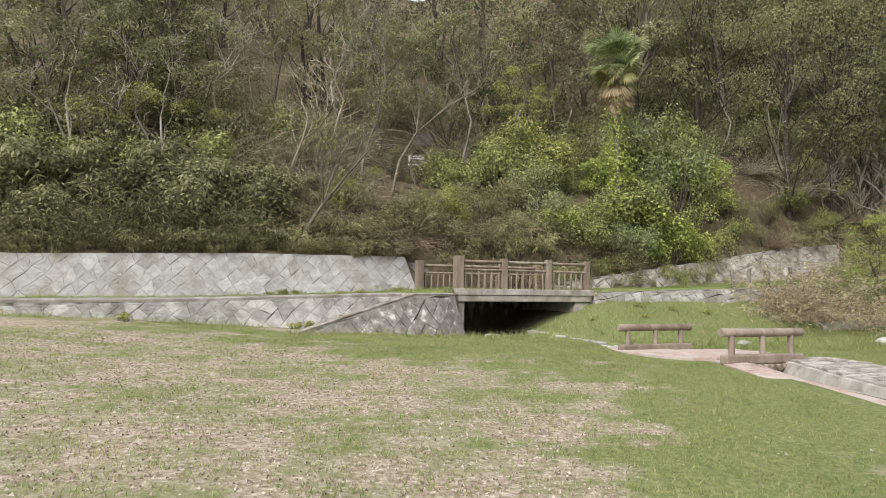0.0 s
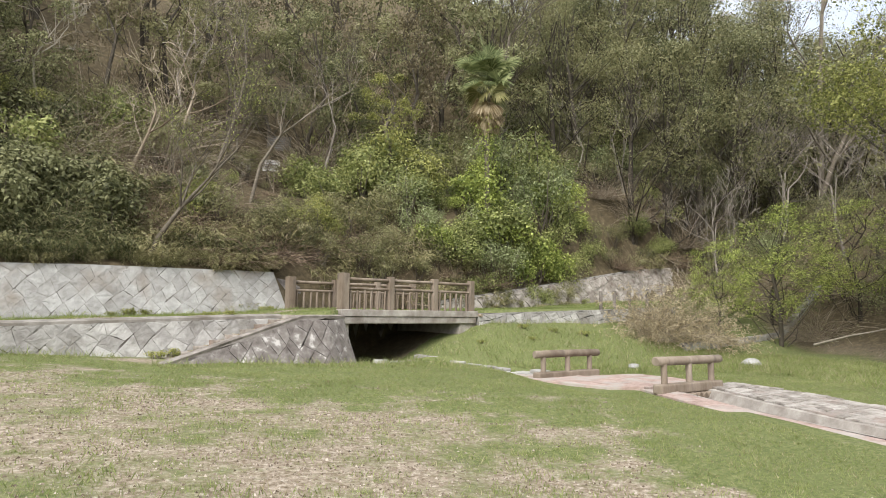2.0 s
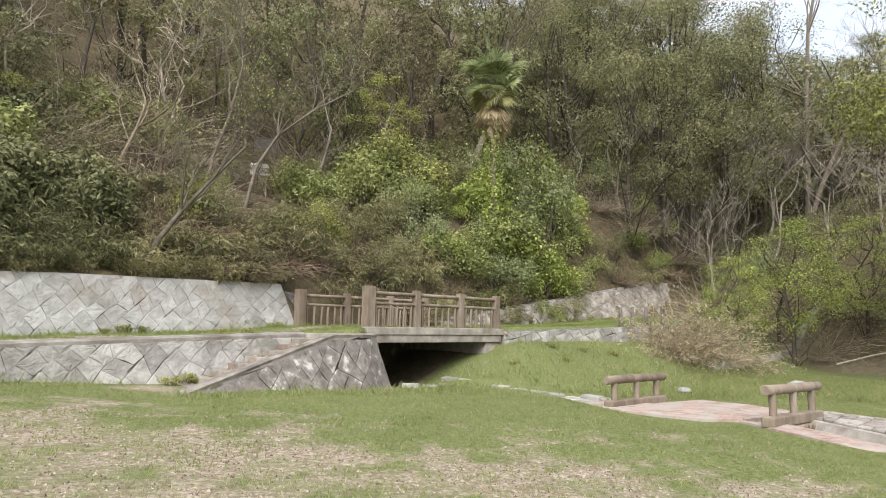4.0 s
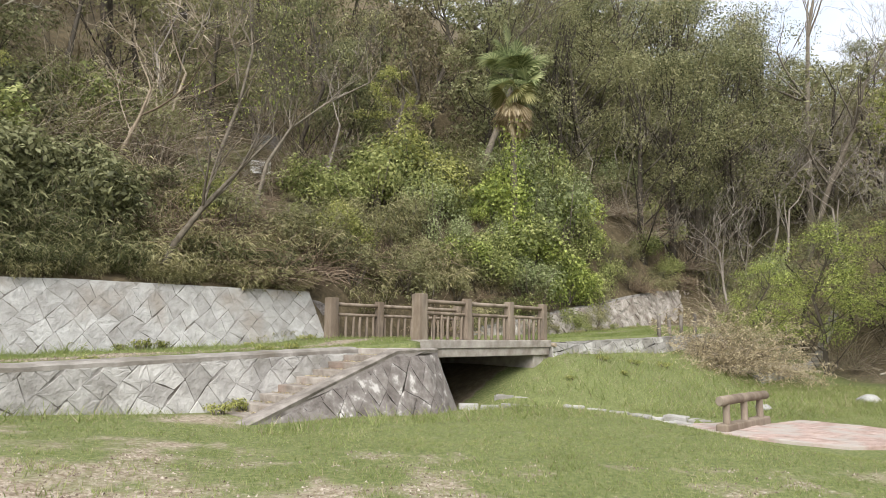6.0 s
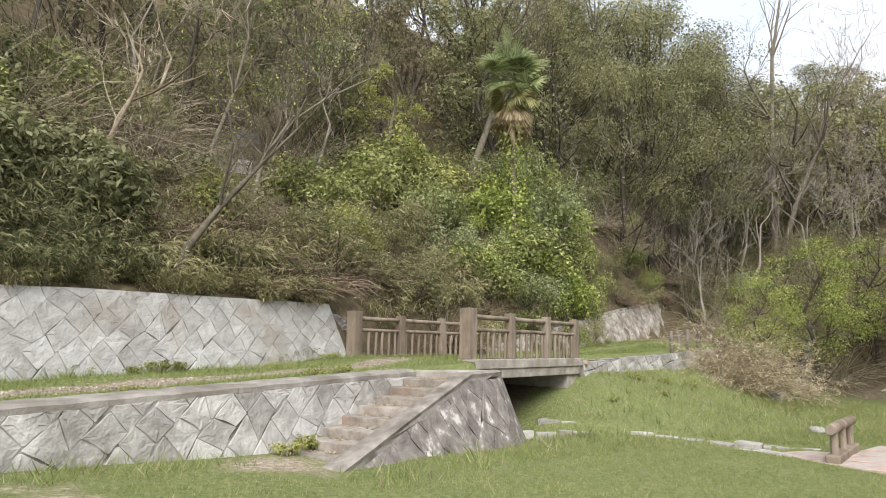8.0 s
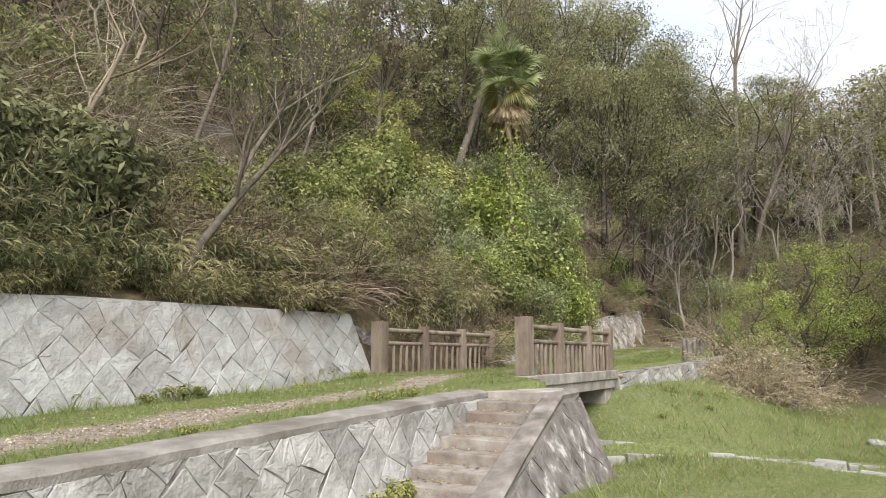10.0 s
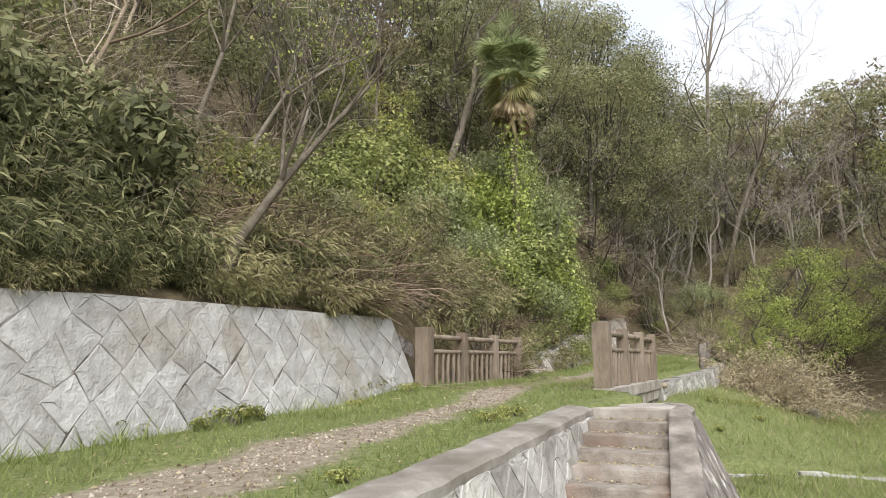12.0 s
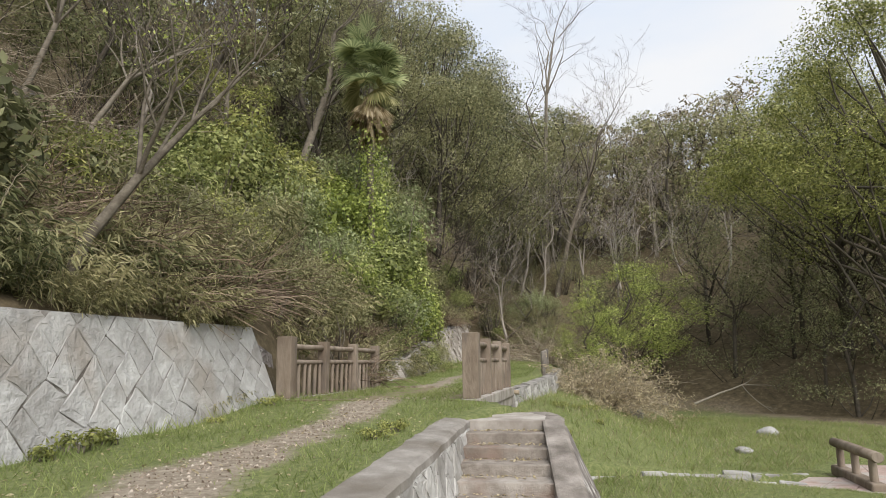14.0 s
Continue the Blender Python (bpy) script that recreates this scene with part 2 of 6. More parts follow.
BED = ([26, 24.4, 21.3, 19.2, 15.9, 12, 6], [1.0, 2.3, 5.1, 5.75, 7.3, 7.35, 7.65])


def ground_z(x, y):
    x, y = np.asarray(x, float), np.asarray(y, float)
    u, v = uv(x, y)
    low = field(x, y)
    # the stream bed and the bank beyond it
    bank = smooth(2.2, 6.6, u) * smooth(-5.5, 0.0, v)
    low = low + bank * (terrace(u) - low - 0.5)
    under = smooth(-0.4, 0.0, u) * (1 - smooth(1.6, 3.2, u)) * smooth(-2.5, -0.6, v)
    low = low + under * (-0.1 - low)
    # the far side of the valley rises gently
    far = np.maximum(x - 24 + 0.35 * np.maximum(20 - y, 0), 0)
    low = low + np.minimum(0.45 * far + 0.1 * np.maximum(far - 8, 0), 27)
    behind = np.maximum(-y - 6, 0)
    low = low + np.minimum(0.02 * behind, 2)
    h, foot = hill(u, v)
    e = edge(u)
    on = (v > e)
    z = np.where(on, np.where(v > foot, h, terrace(u)), low)
    z = np.where(u > 26, np.maximum(z, low), z)
    # the stream and its channel are cut into the meadow
    bed = np.interp(y, BED[0][::-1], BED[1][::-1])
    dig = (1 - smooth(0.35, 0.62, np.abs(x - bed) / np.where(y > 19.5, 1.25, 1.0))) * (y > 5) * (y < 25.5)
    z = np.where(on, z, z + dig * (-0.52 - z))
    tunnel = (u > 0.25) & (u < 5.45) & (v > -0.2) & (v < 3.9)
    z = np.where(tunnel, -0.12 + 1.2 * smooth(2.2, 5.4, u), z)
    z = z - 1.9 * np.exp(-((x + 3.0) / 2.8) ** 2 - ((y - 40.0) / 3.0) ** 2)
    n = 0.02 * np.sin(x * 1.7 + 0.6 * y) * np.sin(y * 1.3 - 0.4 * x)
    return z + n


def gz(x, y):
    return float(ground_z(x, y))


# ---- builders ----
def mesh_object(name, verts, faces, mat, parent=None, smooth_faces=False):
    me = bpy.data.meshes.new(name)
    me.from_pydata([tuple(p) for p in verts], [], faces)
    me.update()
    if smooth_faces:
        me.polygons.foreach_set("use_smooth", [True] * len(me.polygons))
    me.materials.append(mat)
    ob = new(name, me)
    ob.parent = parent
    return ob


def part(name, bm, mat, parent, label=""):
    me = bpy.data.meshes.new(name)
    bm.to_mesh(me)
    bm.free()
    me.materials.append(mat)
    ob = new(name, me)
    ob.parent = parent
    return tagged(ob, label)


def thing(name, label, category, at=(0, 0, 0), group="", kind=""):
    ob = new(name)
    ob.location = at
    ob.empty_display_size = 0.1
    return tagged(ob, label, category, group, kind)


def box_bm(size, at=(0, 0, 0), bevel=0.0, turn=0.0, segments=2):
    bm = bmesh.new()
    bmesh.ops.create_cube(bm, size=1.0)
    bmesh.ops.scale(bm, vec=size, verts=bm.verts)
    if bevel:
        bmesh.ops.bevel(bm, geom=bm.edges[:], offset=bevel, segments=segments, affect="EDGES", profile=0.6)
    bmesh.ops.transform(bm, matrix=Matrix.Translation(at) @ Matrix.Rotation(turn, 4, "Z"), verts=bm.verts)
    return bm


def quad_sheet(nx, ny):
    return [(j * nx + i, j * nx + i + 1, (j + 1) * nx + i + 1, (j + 1) * nx + i) for j in range(ny - 1) for i in range(nx - 1)]


def tube(points, radii, sides=5):
    """Vertices and faces of a tube along points."""
    pts = [Vector(p) for p in points]
    vs, fs = [], []
    for i, p in enumerate(pts):
        d = (pts[min(i + 1, len(pts) - 1)] - pts[max(i - 1, 0)]).normalized()
        a = d.orthogonal().normalized()
        b = d.cross(a)
        for k in range(sides):
            t = 2 * math.pi * k / sides
            vs.append(p + radii[i] * (math.cos(t) * a + math.sin(t) * b))
    for i in range(len(pts) - 1):
        for k in range(sides):
            k2 = (k + 1) % sides
            fs.append((i * sides + k, i * sides + k2, (i + 1) * sides + k2, (i + 1) * sides + k))
    n = len(vs)
    fs.append(tuple(range(sides - 1, -1, -1)))
    fs.append(tuple(range(n - sides, n)))
    return vs, fs


def log_mesh(name, length, r, mat_, sides=10, wobble=0.08, seed=0):
    """A round imitation-wood log along z, from 0 to length, with softened ends."""
    rnd = random.Random(seed)
    zs = [0, 0.02, length * 0.35, length * 0.7, length - 0.02, length]
    rs = [0.88, 1, 1 - rnd.random() * wobble, 1 - rnd.random() * wobble, 0.97, 0.85]
    pts = [(rnd.uniform(-1, 1) * r * wobble, rnd.uniform(-1, 1) * r * wobble, z) for z in zs]
    vs, fs = tube(pts, [r * q for q in rs], sides)
    me = bpy.data.meshes.new(name)
    me.from_pydata([tuple(p) for p in vs], [], fs)
    me.polygons.foreach_set("use_smooth", [len(f) == 4 for f in fs])
    me.materials.append(mat_)
    return me


def put(name, me, parent, m):
    ob = new(name, me)
    ob.parent = parent
    ob.matrix_basis = m
    return ob


# ---- ground ----
def axis(*spans):
    out = []
    for a, b, step in spans:
        out += list(np.arange(a, b, step))
    return np.array(out + [spans[-1][1]])


def wave(x, y, k, seed=0.0):
    """Soft patches between -1 and 1, of about 1/k metres."""
    a = np.sin(k * (1.3 * x + 0.7 * y) + seed) * np.sin(k * (-0.6 * x + 1.5 * y) + 1.7 * seed)
    b = np.sin(k * (2.9 * x - 1.8 * y) + 2.1 * seed) * np.sin(k * (1.9 * x + 2.6 * y) + 0.4 * seed)
    return 0.6 * a + 0.4 * b


def cover(x, y, deck=False):
    """How much grass, leaf litter and bare track cover the ground."""
    x, y = np.asarray(x, float), np.asarray(y, float)
    u, v = uv(x, y)
    e = edge(u)
    _, foot = hill(u, v)
    n = wave(x, y, 0.9, 0.5)
    n2 = 0.7 * wave(x, y, 2.7, 1.1) + 0.5 * wave(y, x, 4.1, 2.9)
    rim = smooth(-2.6, 2.2, y - (13.9 - 0.5 * np.minimum(x, 0)) + 1.3 * n + 0.8 * n2)
    right = smooth(0.8, 4.6, x + 1.3 * n + 0.8 * n2)
    grass = 0.36 + 0.20 * n + 0.20 * n2 + 0.14 * wave(x, y, 6.5, 2.3)
    grass = np.clip(grass + np.maximum(rim, right) * (0.50 + 0.10 * n2 + 0.08 * wave(x, y, 9.0, 1.9)), 0, 1)
    worn = np.exp(-(((u + 6.9) / 1.0) ** 2 + ((v + 1.5) / 0.8) ** 2))
    grass = grass * (1 - 0.8 * worn)
    # the terrace: a worn track between two strips of grass
    mid = np.interp(u, [-30, -12, -5, 0, 5, 12], [1.0, 1.2, 1.5, 1.75, 2.0, 2.4])
    half = np.interp(u, [-30, -12, -7, -4, 6, 14], [0.95, 0.78, 0.50, 0.34, 0.34, 0.15])
    track = 1 - smooth(half - 0.4, half + 0.45, np.abs(v - mid) + 0.22 * n2 + 0.15 * n)
    on = v > e
    grass = np.where(on, np.clip(1.0 - track, 0, 1) * (0.85 + 0.15 * n), grass)
    litter = np.where(on & (v > foot - 0.05), 1.0, smooth(21, 25, u) * (v > e))
    shade = smooth(-0.5, 2.5, (x - 17.0) * 0.95 - np.maximum(y - 17.0, -30) * 0.55 + n)
    litter = np.where(on, litter, np.maximum(shade, smooth(22, 26, x)))
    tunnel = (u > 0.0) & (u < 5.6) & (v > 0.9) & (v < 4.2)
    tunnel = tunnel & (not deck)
    # under the bridge: no grass, and mostly the dark brown litter colour
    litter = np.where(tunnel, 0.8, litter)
    soil = np.where(on & (v < foot), 1.0, 0.0)
    return np.where(tunnel, 0.0, grass) * (1 - litter), litter, soil


gx = axis((-900, -120, 130), (-120, -40, 10), (-40, -18, 1.0), (-18, 14, 0.22), (14, 40, 0.9), (40, 120, 8), (120, 900, 130))
gy = axis((-900, -120, 130), (-120, -20, 10), (-20, -2, 1.0), (-2, 33, 0.22), (33, 60, 0.9), (60, 140, 8), (140, 900, 130))
GX, GY = np.meshgrid(gx, gy)
GZ = ground_z(GX, GY)


def ground_material():
    m = bpy.data.materials.new("ground_grass_and_gravel")
    m.use_nodes = True
    n, l = m.node_tree.nodes, m.node_tree.links
    b = n["Principled BSDF"]
    b.inputs["Roughness"].default_value = 0.95
    b.inputs["Specular IOR Level"].default_value = 0.15
    geo = n.new("ShaderNodeNewGeometry")

    def noise_node(scale, detail=6.0, rough=0.6):
        t = n.new("ShaderNodeTexNoise")
        t.inputs["Scale"].default_value, t.inputs["Detail"].default_value, t.inputs["Roughness"].default_value = scale, detail, rough
        l.new(geo.outputs["Position"], t.inputs["Vector"])
        return t.outputs["Fac"]

    def ramp(fac, *stops):
        r = n.new("ShaderNodeValToRGB")
        while len(r.color_ramp.elements) < len(stops):
            r.color_ramp.elements.new(0.5)
        for e, (p, c) in zip(r.color_ramp.elements, stops):
            e.position, e.color = p, (*c, 1)
        l.new(fac, r.inputs[0])
        return r.outputs[0]

    def mix(fac, a, c):
        x = n.new("ShaderNodeMix")
        x.data_type = "RGBA"
        l.new(fac, x.inputs[0])
        l.new(a, x.inputs[6])
        l.new(c, x.inputs[7])
        return x.outputs[2]

    def attr(name):
        a = n.new("ShaderNodeAttribute")
        a.attribute_name = name
        return a.outputs["Fac"]

    pebble = n.new("ShaderNodeTexVoronoi")
    pebble.inputs["Scale"].default_value = 22.0
    l.new(geo.outputs["Position"], pebble.inputs["Vector"])
    gravel = ramp(noise_node(11.0, 9.0, 0.8), (0.37, (0.095, 0.073, 0.044)), (0.46, (0.22, 0.178, 0.125)), (0.55, (0.36, 0.308, 0.243)), (0.64, (0.64, 0.585, 0.505)))
    stones = ramp(pebble.outputs["Color"], (0.15, (0.15, 0.11, 0.08)), (0.5, (0.30, 0.245, 0.195)), (0.9, (0.48, 0.43, 0.37)))
    half = n.new("ShaderNodeMath")
    half.operation = "MULTIPLY"
    half.inputs[1].default_value = 0.6
    l.new(noise_node(2.0), half.inputs[0])
    gravel = mix(half.outputs[0], gravel, stones)
    earth = ramp(noise_node(9.0, 9.0, 0.75), (0.32, (0.125, 0.103, 0.078)), (0.46, (0.225, 0.19, 0.148)), (0.58, (0.30, 0.262, 0.212)), (0.72, (0.43, 0.39, 0.335)))
    gravel = mix(attr("soil"), gravel, earth)
    turf = ramp(noise_node(13.0, 9.0, 0.78), (0.34, (0.078, 0.096, 0.037)), (0.48, (0.132, 0.158, 0.06)), (0.6, (0.208, 0.22, 0.098)), (0.72, (0.33, 0.295, 0.19)))
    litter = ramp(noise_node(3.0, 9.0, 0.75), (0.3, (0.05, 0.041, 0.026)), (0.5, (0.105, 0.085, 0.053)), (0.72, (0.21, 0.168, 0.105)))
    # the grass breaks up into tufts at its edges
    add = n.new("ShaderNodeMath")
    add.operation = "ADD"
    l.new(attr("grass"), add.inputs[0])
    l.new(noise_node(7.5, 9.0, 0.8), add.inputs[1])
    cut = n.new("ShaderNodeMapRange")
    cut.inputs[1].default_value, cut.inputs[2].default_value = 0.76, 1.12
    l.new(add.outputs[0], cut.inputs[0])
    colour = mix(cut.outputs[0], gravel, turf)
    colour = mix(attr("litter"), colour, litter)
    l.new(colour, b.inputs["Base Color"])
    bp = n.new("ShaderNodeBump")
    bp.inputs["Strength"].default_value, bp.inputs["Distance"].default_value = 0.55, 0.04
    l.new(noise_node(28.0, 8.0, 0.7), bp.inputs["Height"])
    l.new(bp.outputs[0], b.inputs["Normal"])
    return m


ground = mesh_object("ground", np.column_stack((GX.ravel(), GY.ravel(), GZ.ravel())), quad_sheet(len(gx), len(gy)), ground_material(), smooth_faces=True)
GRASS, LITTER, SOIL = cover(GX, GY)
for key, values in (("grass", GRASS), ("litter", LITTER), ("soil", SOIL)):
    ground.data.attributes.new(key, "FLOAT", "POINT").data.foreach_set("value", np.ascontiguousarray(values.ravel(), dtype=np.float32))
tagged(ground, "meadow of short grass and pale gravel below a wooded slope", "ground", kind="structure")


def put_uv(u, v, z, ang=0.0):
    x, y = xy(u, v)
    return Matrix.Translation((x, y, z)) @ Matrix.Rotation(math.atan2(U.y, U.x) + ang, 4, "Z")


BRIDGE = put_uv(0, 0, 0)
DECK = 1.89


# ---- bridge ----
def beam_bm(u0, u1, v0, v1, z0, z1, bevel=0.015, cuts=24, rough=0.006):
    """A long block in the bridge's axes, with uneven worn edges."""
    bm = box_bm((u1 - u0, v1 - v0, z1 - z0), ((u0 + u1) / 2, (v0 + v1) / 2, (z0 + z1) / 2), bevel)
    if cuts:
        for k in range(1, cuts):
            x = u0 + (u1 - u0) * k / cuts
            bmesh.ops.bisect_plane(bm, geom=bm.verts[:] + bm.edges[:] + bm.faces[:], plane_co=(x, 0, 0), plane_no=(1, 0, 0))
        for p in bm.verts:
            p.co += Vector(noise.noise_vector(p.co * 2.3)) * rough
    return bm


bridge = thing("footbridge", "weathered grey concrete slab footbridge over a small stream", "bridge", xy(0, 0) + (0.0,))
bridge.matrix_world = BRIDGE
part("deck", beam_bm(-0.1, 5.9, 0.16, 3.55, DECK - 0.40, DECK - 0.03, 0.0, 10), M_CONCRETE, bridge)
part("deck_soil", beam_bm(-0.35, 5.95, 0.185, 3.525, DECK - 0.06, DECK - 0.012, 0.0, 16, 0.010), M_DECK, bridge, "trodden earth and grass over the deck")
part("kerb_beam", beam_bm(-0.16, 5.96, -0.17, 0.18, DECK - 0.23, DECK, 0.02), M_CONCRETE, bridge, "rain-streaked concrete edge beam")
part("kerb_beam", beam_bm(-0.16, 5.96, 3.53, 3.88, DECK - 0.23, DECK, 0.02), M_CONCRETE, bridge)
part("fascia", beam_bm(-0.10, 5.88, -0.13, 0.14, DECK - 0.47, DECK - 0.234, 0.02), M_CONCRETE, bridge)
part("fascia", beam_bm(-0.10, 5.88, 3.57, 3.84, DECK - 0.47, DECK - 0.234, 0.02), M_CONCRETE, bridge)
part("abutment", beam_bm(-0.45, 0.22, -0.05, 3.9, -0.6, DECK - 0.475, 0.02), M_CONCRETE, bridge)
bm = beam_bm(5.25, 6.15, -0.05, 3.9, -0.6, DECK - 0.475, 0.02)
for p in bm.verts:
    if p.co.x < 5.5:
        p.co.x += -0.55 + 0.45 * (p.co.z + 0.6) / 2
part("abutment", bm, M_CONCRETE, bridge)
part("back_wall", beam_bm(0.2, 5.5, 3.9, 4.2, -0.6, DECK - 0.3, 0.0, 6), M_MORTAR, bridge)

BAL = [log_mesh("baluster", 0.66, 0.045, M_POST, 8, 0.14, k) for k in range(5)]
TOP_RAIL = [log_mesh("top_rail", 1.70, 0.062, M_POST, 10, 0.08, 20 + k) for k in range(3)]
MID_RAIL = [log_mesh("mid_rail", 1.70, 0.052, M_POST, 10, 0.10, 30 + k) for k in range(3)]


def post_bm(w, h, seed):
    rnd = random.Random(seed)
    bm = box_bm((w, w, h), (0, 0, h / 2), 0.018)
    for k in range(1, 7):
        bmesh.ops.bisect_plane(bm, geom=bm.verts[:] + bm.edges[:] + bm.faces[:], plane_co=(0, 0, h * k / 7), plane_no=(0, 0, 1))
    off = Vector((rnd.random() * 9, rnd.random() * 9, 0))
    for p in bm.verts:
        p.co += Vector(noise.noise_vector(p.co * 3 + off)) * 0.008
    return bm


def railing(v, label):
    r = thing("bridge_railing", label, "railing", group="railings of the footbridge")
    r.matrix_world = put_uv(0, v, DECK - 0.004)
    at = [0.0, 1.915, 3.90, 5.72]
    for i, u in enumerate(at):
        w, h = (0.30, 1.20) if i == 0 else (0.215, 1.15)
        p = part("post", post_bm(w, h, i + int(v * 10)), M_POST, r)
        p.location = (u, 0, 0)
    for i in range(3):
        a, b = at[i] + (0.14 if i == 0 else 0.1), at[i + 1] - 0.1
        length = b - a
        stretch = Matrix.Diagonal((1, 1, length / 1.70, 1))
        lay = Matrix.Rotation(radians(90), 4, "Y")
        put("top_rail", TOP_RAIL[i], r, Matrix.Translation((a, 0, 1.01)) @ lay @ stretch)
        put("mid_rail", MID_RAIL[i], r, Matrix.Translation((a, 0, 0.70)) @ lay @ stretch)
        for k in range(6):
            x = a + length * (k + 0.5) / 6 + random.uniform(-0.012, 0.012)
            put("baluster", BAL[(i * 6 + k) % 5], r, Matrix.Translation((x, random.uniform(-0.01, 0.01), 0.0)) @ Matrix.Rotation(random.uniform(-0.035, 0.035), 4, "Y"))
    return r


railing(0.0, "brown log-effect concrete railing on the bridge's meadow side")
railing(3.67, "brown log-effect concrete railing on the bridge's hill side")

vs, fs = tube([(0, -0.28, 0), (0, 0.1, 0.02)], [0.06, 0.06], 10)
pipe = mesh_object("drain_pipe", vs, fs, M_TWIG)
pipe.matrix_world = put_uv(6.03, -0.02, DECK - 0.16)
tagged(pipe, "short dark drain pipe beside the bridge's end", "pipe")


# ---- pitched stone walls ----
def clip_poly(poly, hull):
    """The part of poly inside the convex, anticlockwise hull."""
    out = poly
    for i in range(len(hull)):
        a, b = hull[i], hull[(i + 1) % len(hull)]
        src, out = out, []

        def side(p):
            return (b[0] - a[0]) * (p[1] - a[1]) - (b[1] - a[1]) * (p[0] - a[0])
        for j in range(len(src)):
            p, q = src[j], src[(j + 1) % len(src)]
            sp, sq = side(p), side(q)
            if sp >= 0:
                out.append(p)
            if (sp >= 0) != (sq >= 0):
                t = sp / (sp - sq)
                out.append((p[0] + t * (q[0] - p[0]), p[1] + t * (q[1] - p[1])))
        if len(out) < 3:
            return []
    return out


def stones(parent, P, hull, a, b, mat_, proud, seed, jitter=0.09, gap=0.005, rough=0.5):
    """Lay diamond-set stones over the hull (s, h), each its own object; P maps (s, h, depth) to the world."""
    rnd = random.Random(seed)
    s0, s1 = min(p[0] for p in hull), max(p[0] for p in hull)
    h0, h1 = min(p[1] for p in hull), max(p[1] for p in hull)
    shifts, nudges = {}, {}

    def point(i, j, row):
        """The joint i of a row of stones, on the bed line j; each row is shifted against the next."""
        if row not in shifts:
            shifts[row] = rnd.uniform(-0.3, 0.3)
        if (i, j, row) not in nudges:
            nudges[i, j, row] = rnd.uniform(-1, 1) * jitter * 1.9
        t = i + shifts[row] + nudges[i, j, row]
        w = jitter * (0.45 * math.sin(1.9 * t + 2.3 * j) + 0.35 * math.sin(4.1 * t + 5.7 * j))
        return s0 + t * a[0] + (j + w) * b[0], h0 + t * a[1] + (j + w) * b[1]
    det = a[0] * b[1] - a[1] * b[0]
    span = [((ds * b[1] - dh * b[0]) / det, (a[0] * dh - a[1] * ds) / det) for ds in (0, s1 - s0) for dh in (0, h1 - h0)]
    for i in range(int(min(p[0] for p in span)) - 2, int(max(p[0] for p in span)) + 3):
        for j in range(int(min(p[1] for p in span)) - 2, int(max(p[1] for p in span)) + 3):
            cell = [point(i, j, j), point(i + 1, j, j), point(i + 1, j + 1, j), point(i, j + 1, j)]
            if max(p[0] for p in cell) < s0 or min(p[0] for p in cell) > s1 or max(p[1] for p in cell) < h0 or min(p[1] for p in cell) > h1:
                continue
            c = clip_poly(cell, hull)
            if len(c) < 3:
                continue
            area = 0.5 * abs(sum(c[k][0] * c[(k + 1) % len(c)][1] - c[(k + 1) % len(c)][0] * c[k][1] for k in range(len(c))))
            if area < 0.006:
                continue
            cs, ch = sum(p[0] for p in c) / len(c), sum(p[1] for p in c) / len(c)
            reach = math.sqrt(area)
            # cut the corners, so that no stone is a plain diamond
            ring = []
            for k in range(len(c)):
                p, prv, nxt = c[k], c[k - 1], c[(k + 1) % len(c)]
                t = rnd.uniform(0.01, 0.07)
                w = rnd.uniform(0.35, 0.65)
                mid = (p[0] + w * (nxt[0] - p[0]), p[1] + w * (nxt[1] - p[1]))
                nip = rnd.uniform(0.0, 0.03) if rnd.random() < 0.8 else rnd.uniform(0.03, 0.10)
                ring += [(p[0] + t * (prv[0] - p[0]), p[1] + t * (prv[1] - p[1])), (p[0] + t * (nxt[0] - p[0]), p[1] + t * (nxt[1] - p[1])),
                         (mid[0] + nip * (cs - mid[0]), mid[1] + nip * (ch - mid[1]))]
            ring = [(p[0] + q * (cs - p[0]), p[1] + q * (ch - p[1])) for p in ring for q in (rnd.uniform(0.0, 0.022),)]
            sink = rnd.uniform(0.7, 1.0)
            gap_ = gap * rnd.uniform(0.5, 1.7)
            ts, th = rnd.uniform(-1, 1) * proud * 1.1, rnd.uniform(-1, 1) * proud * 1.1
            vs, k0 = [], len(ring)
            for shrink, depth in ((gap_ / reach, -0.03), (gap_ / reach + 0.006, proud * 0.7), (0.05, proud), (0.5, proud * 1.1)):
                for p in ring:
                    q = (p[0] + (cs - p[0]) * shrink, p[1] + (ch - p[1]) * shrink)
                    d = depth * sink + (0 if depth < 0 else (q[0] - cs) * ts + (q[1] - ch) * th + rnd.uniform(-1, 1) * proud * 0.3 * rough)
                    vs.append(P(q[0], q[1], d))
            fs = [(r * k0 + k, r * k0 + (k + 1) % k0, (r + 1) * k0 + (k + 1) % k0, (r + 1) * k0 + k) for r in range(3) for k in range(k0)]
            fs.append(tuple(range(3 * k0, 4 * k0)))
            ob = mesh_object("stone", vs, fs, mat_, parent)


def solid(name, front, back, mat_, parent=None):
    """A closed block between two polygons of equal length."""
    n = len(front)
    fs = [tuple(range(n)), tuple(range(2 * n - 1, n - 1, -1))] + [(i, n + i, n + (i + 1) % n, (i + 1) % n) for i in range(n)]
    ob = mesh_object(name, list(front) + list(back), fs, mat_, parent)
    bm = bmesh.new()
    bm.from_mesh(ob.data)
    bmesh.ops.recalc_face_normals(bm, faces=bm.faces)
    bm.to_mesh(ob.data)
    bm.free()
    return ob


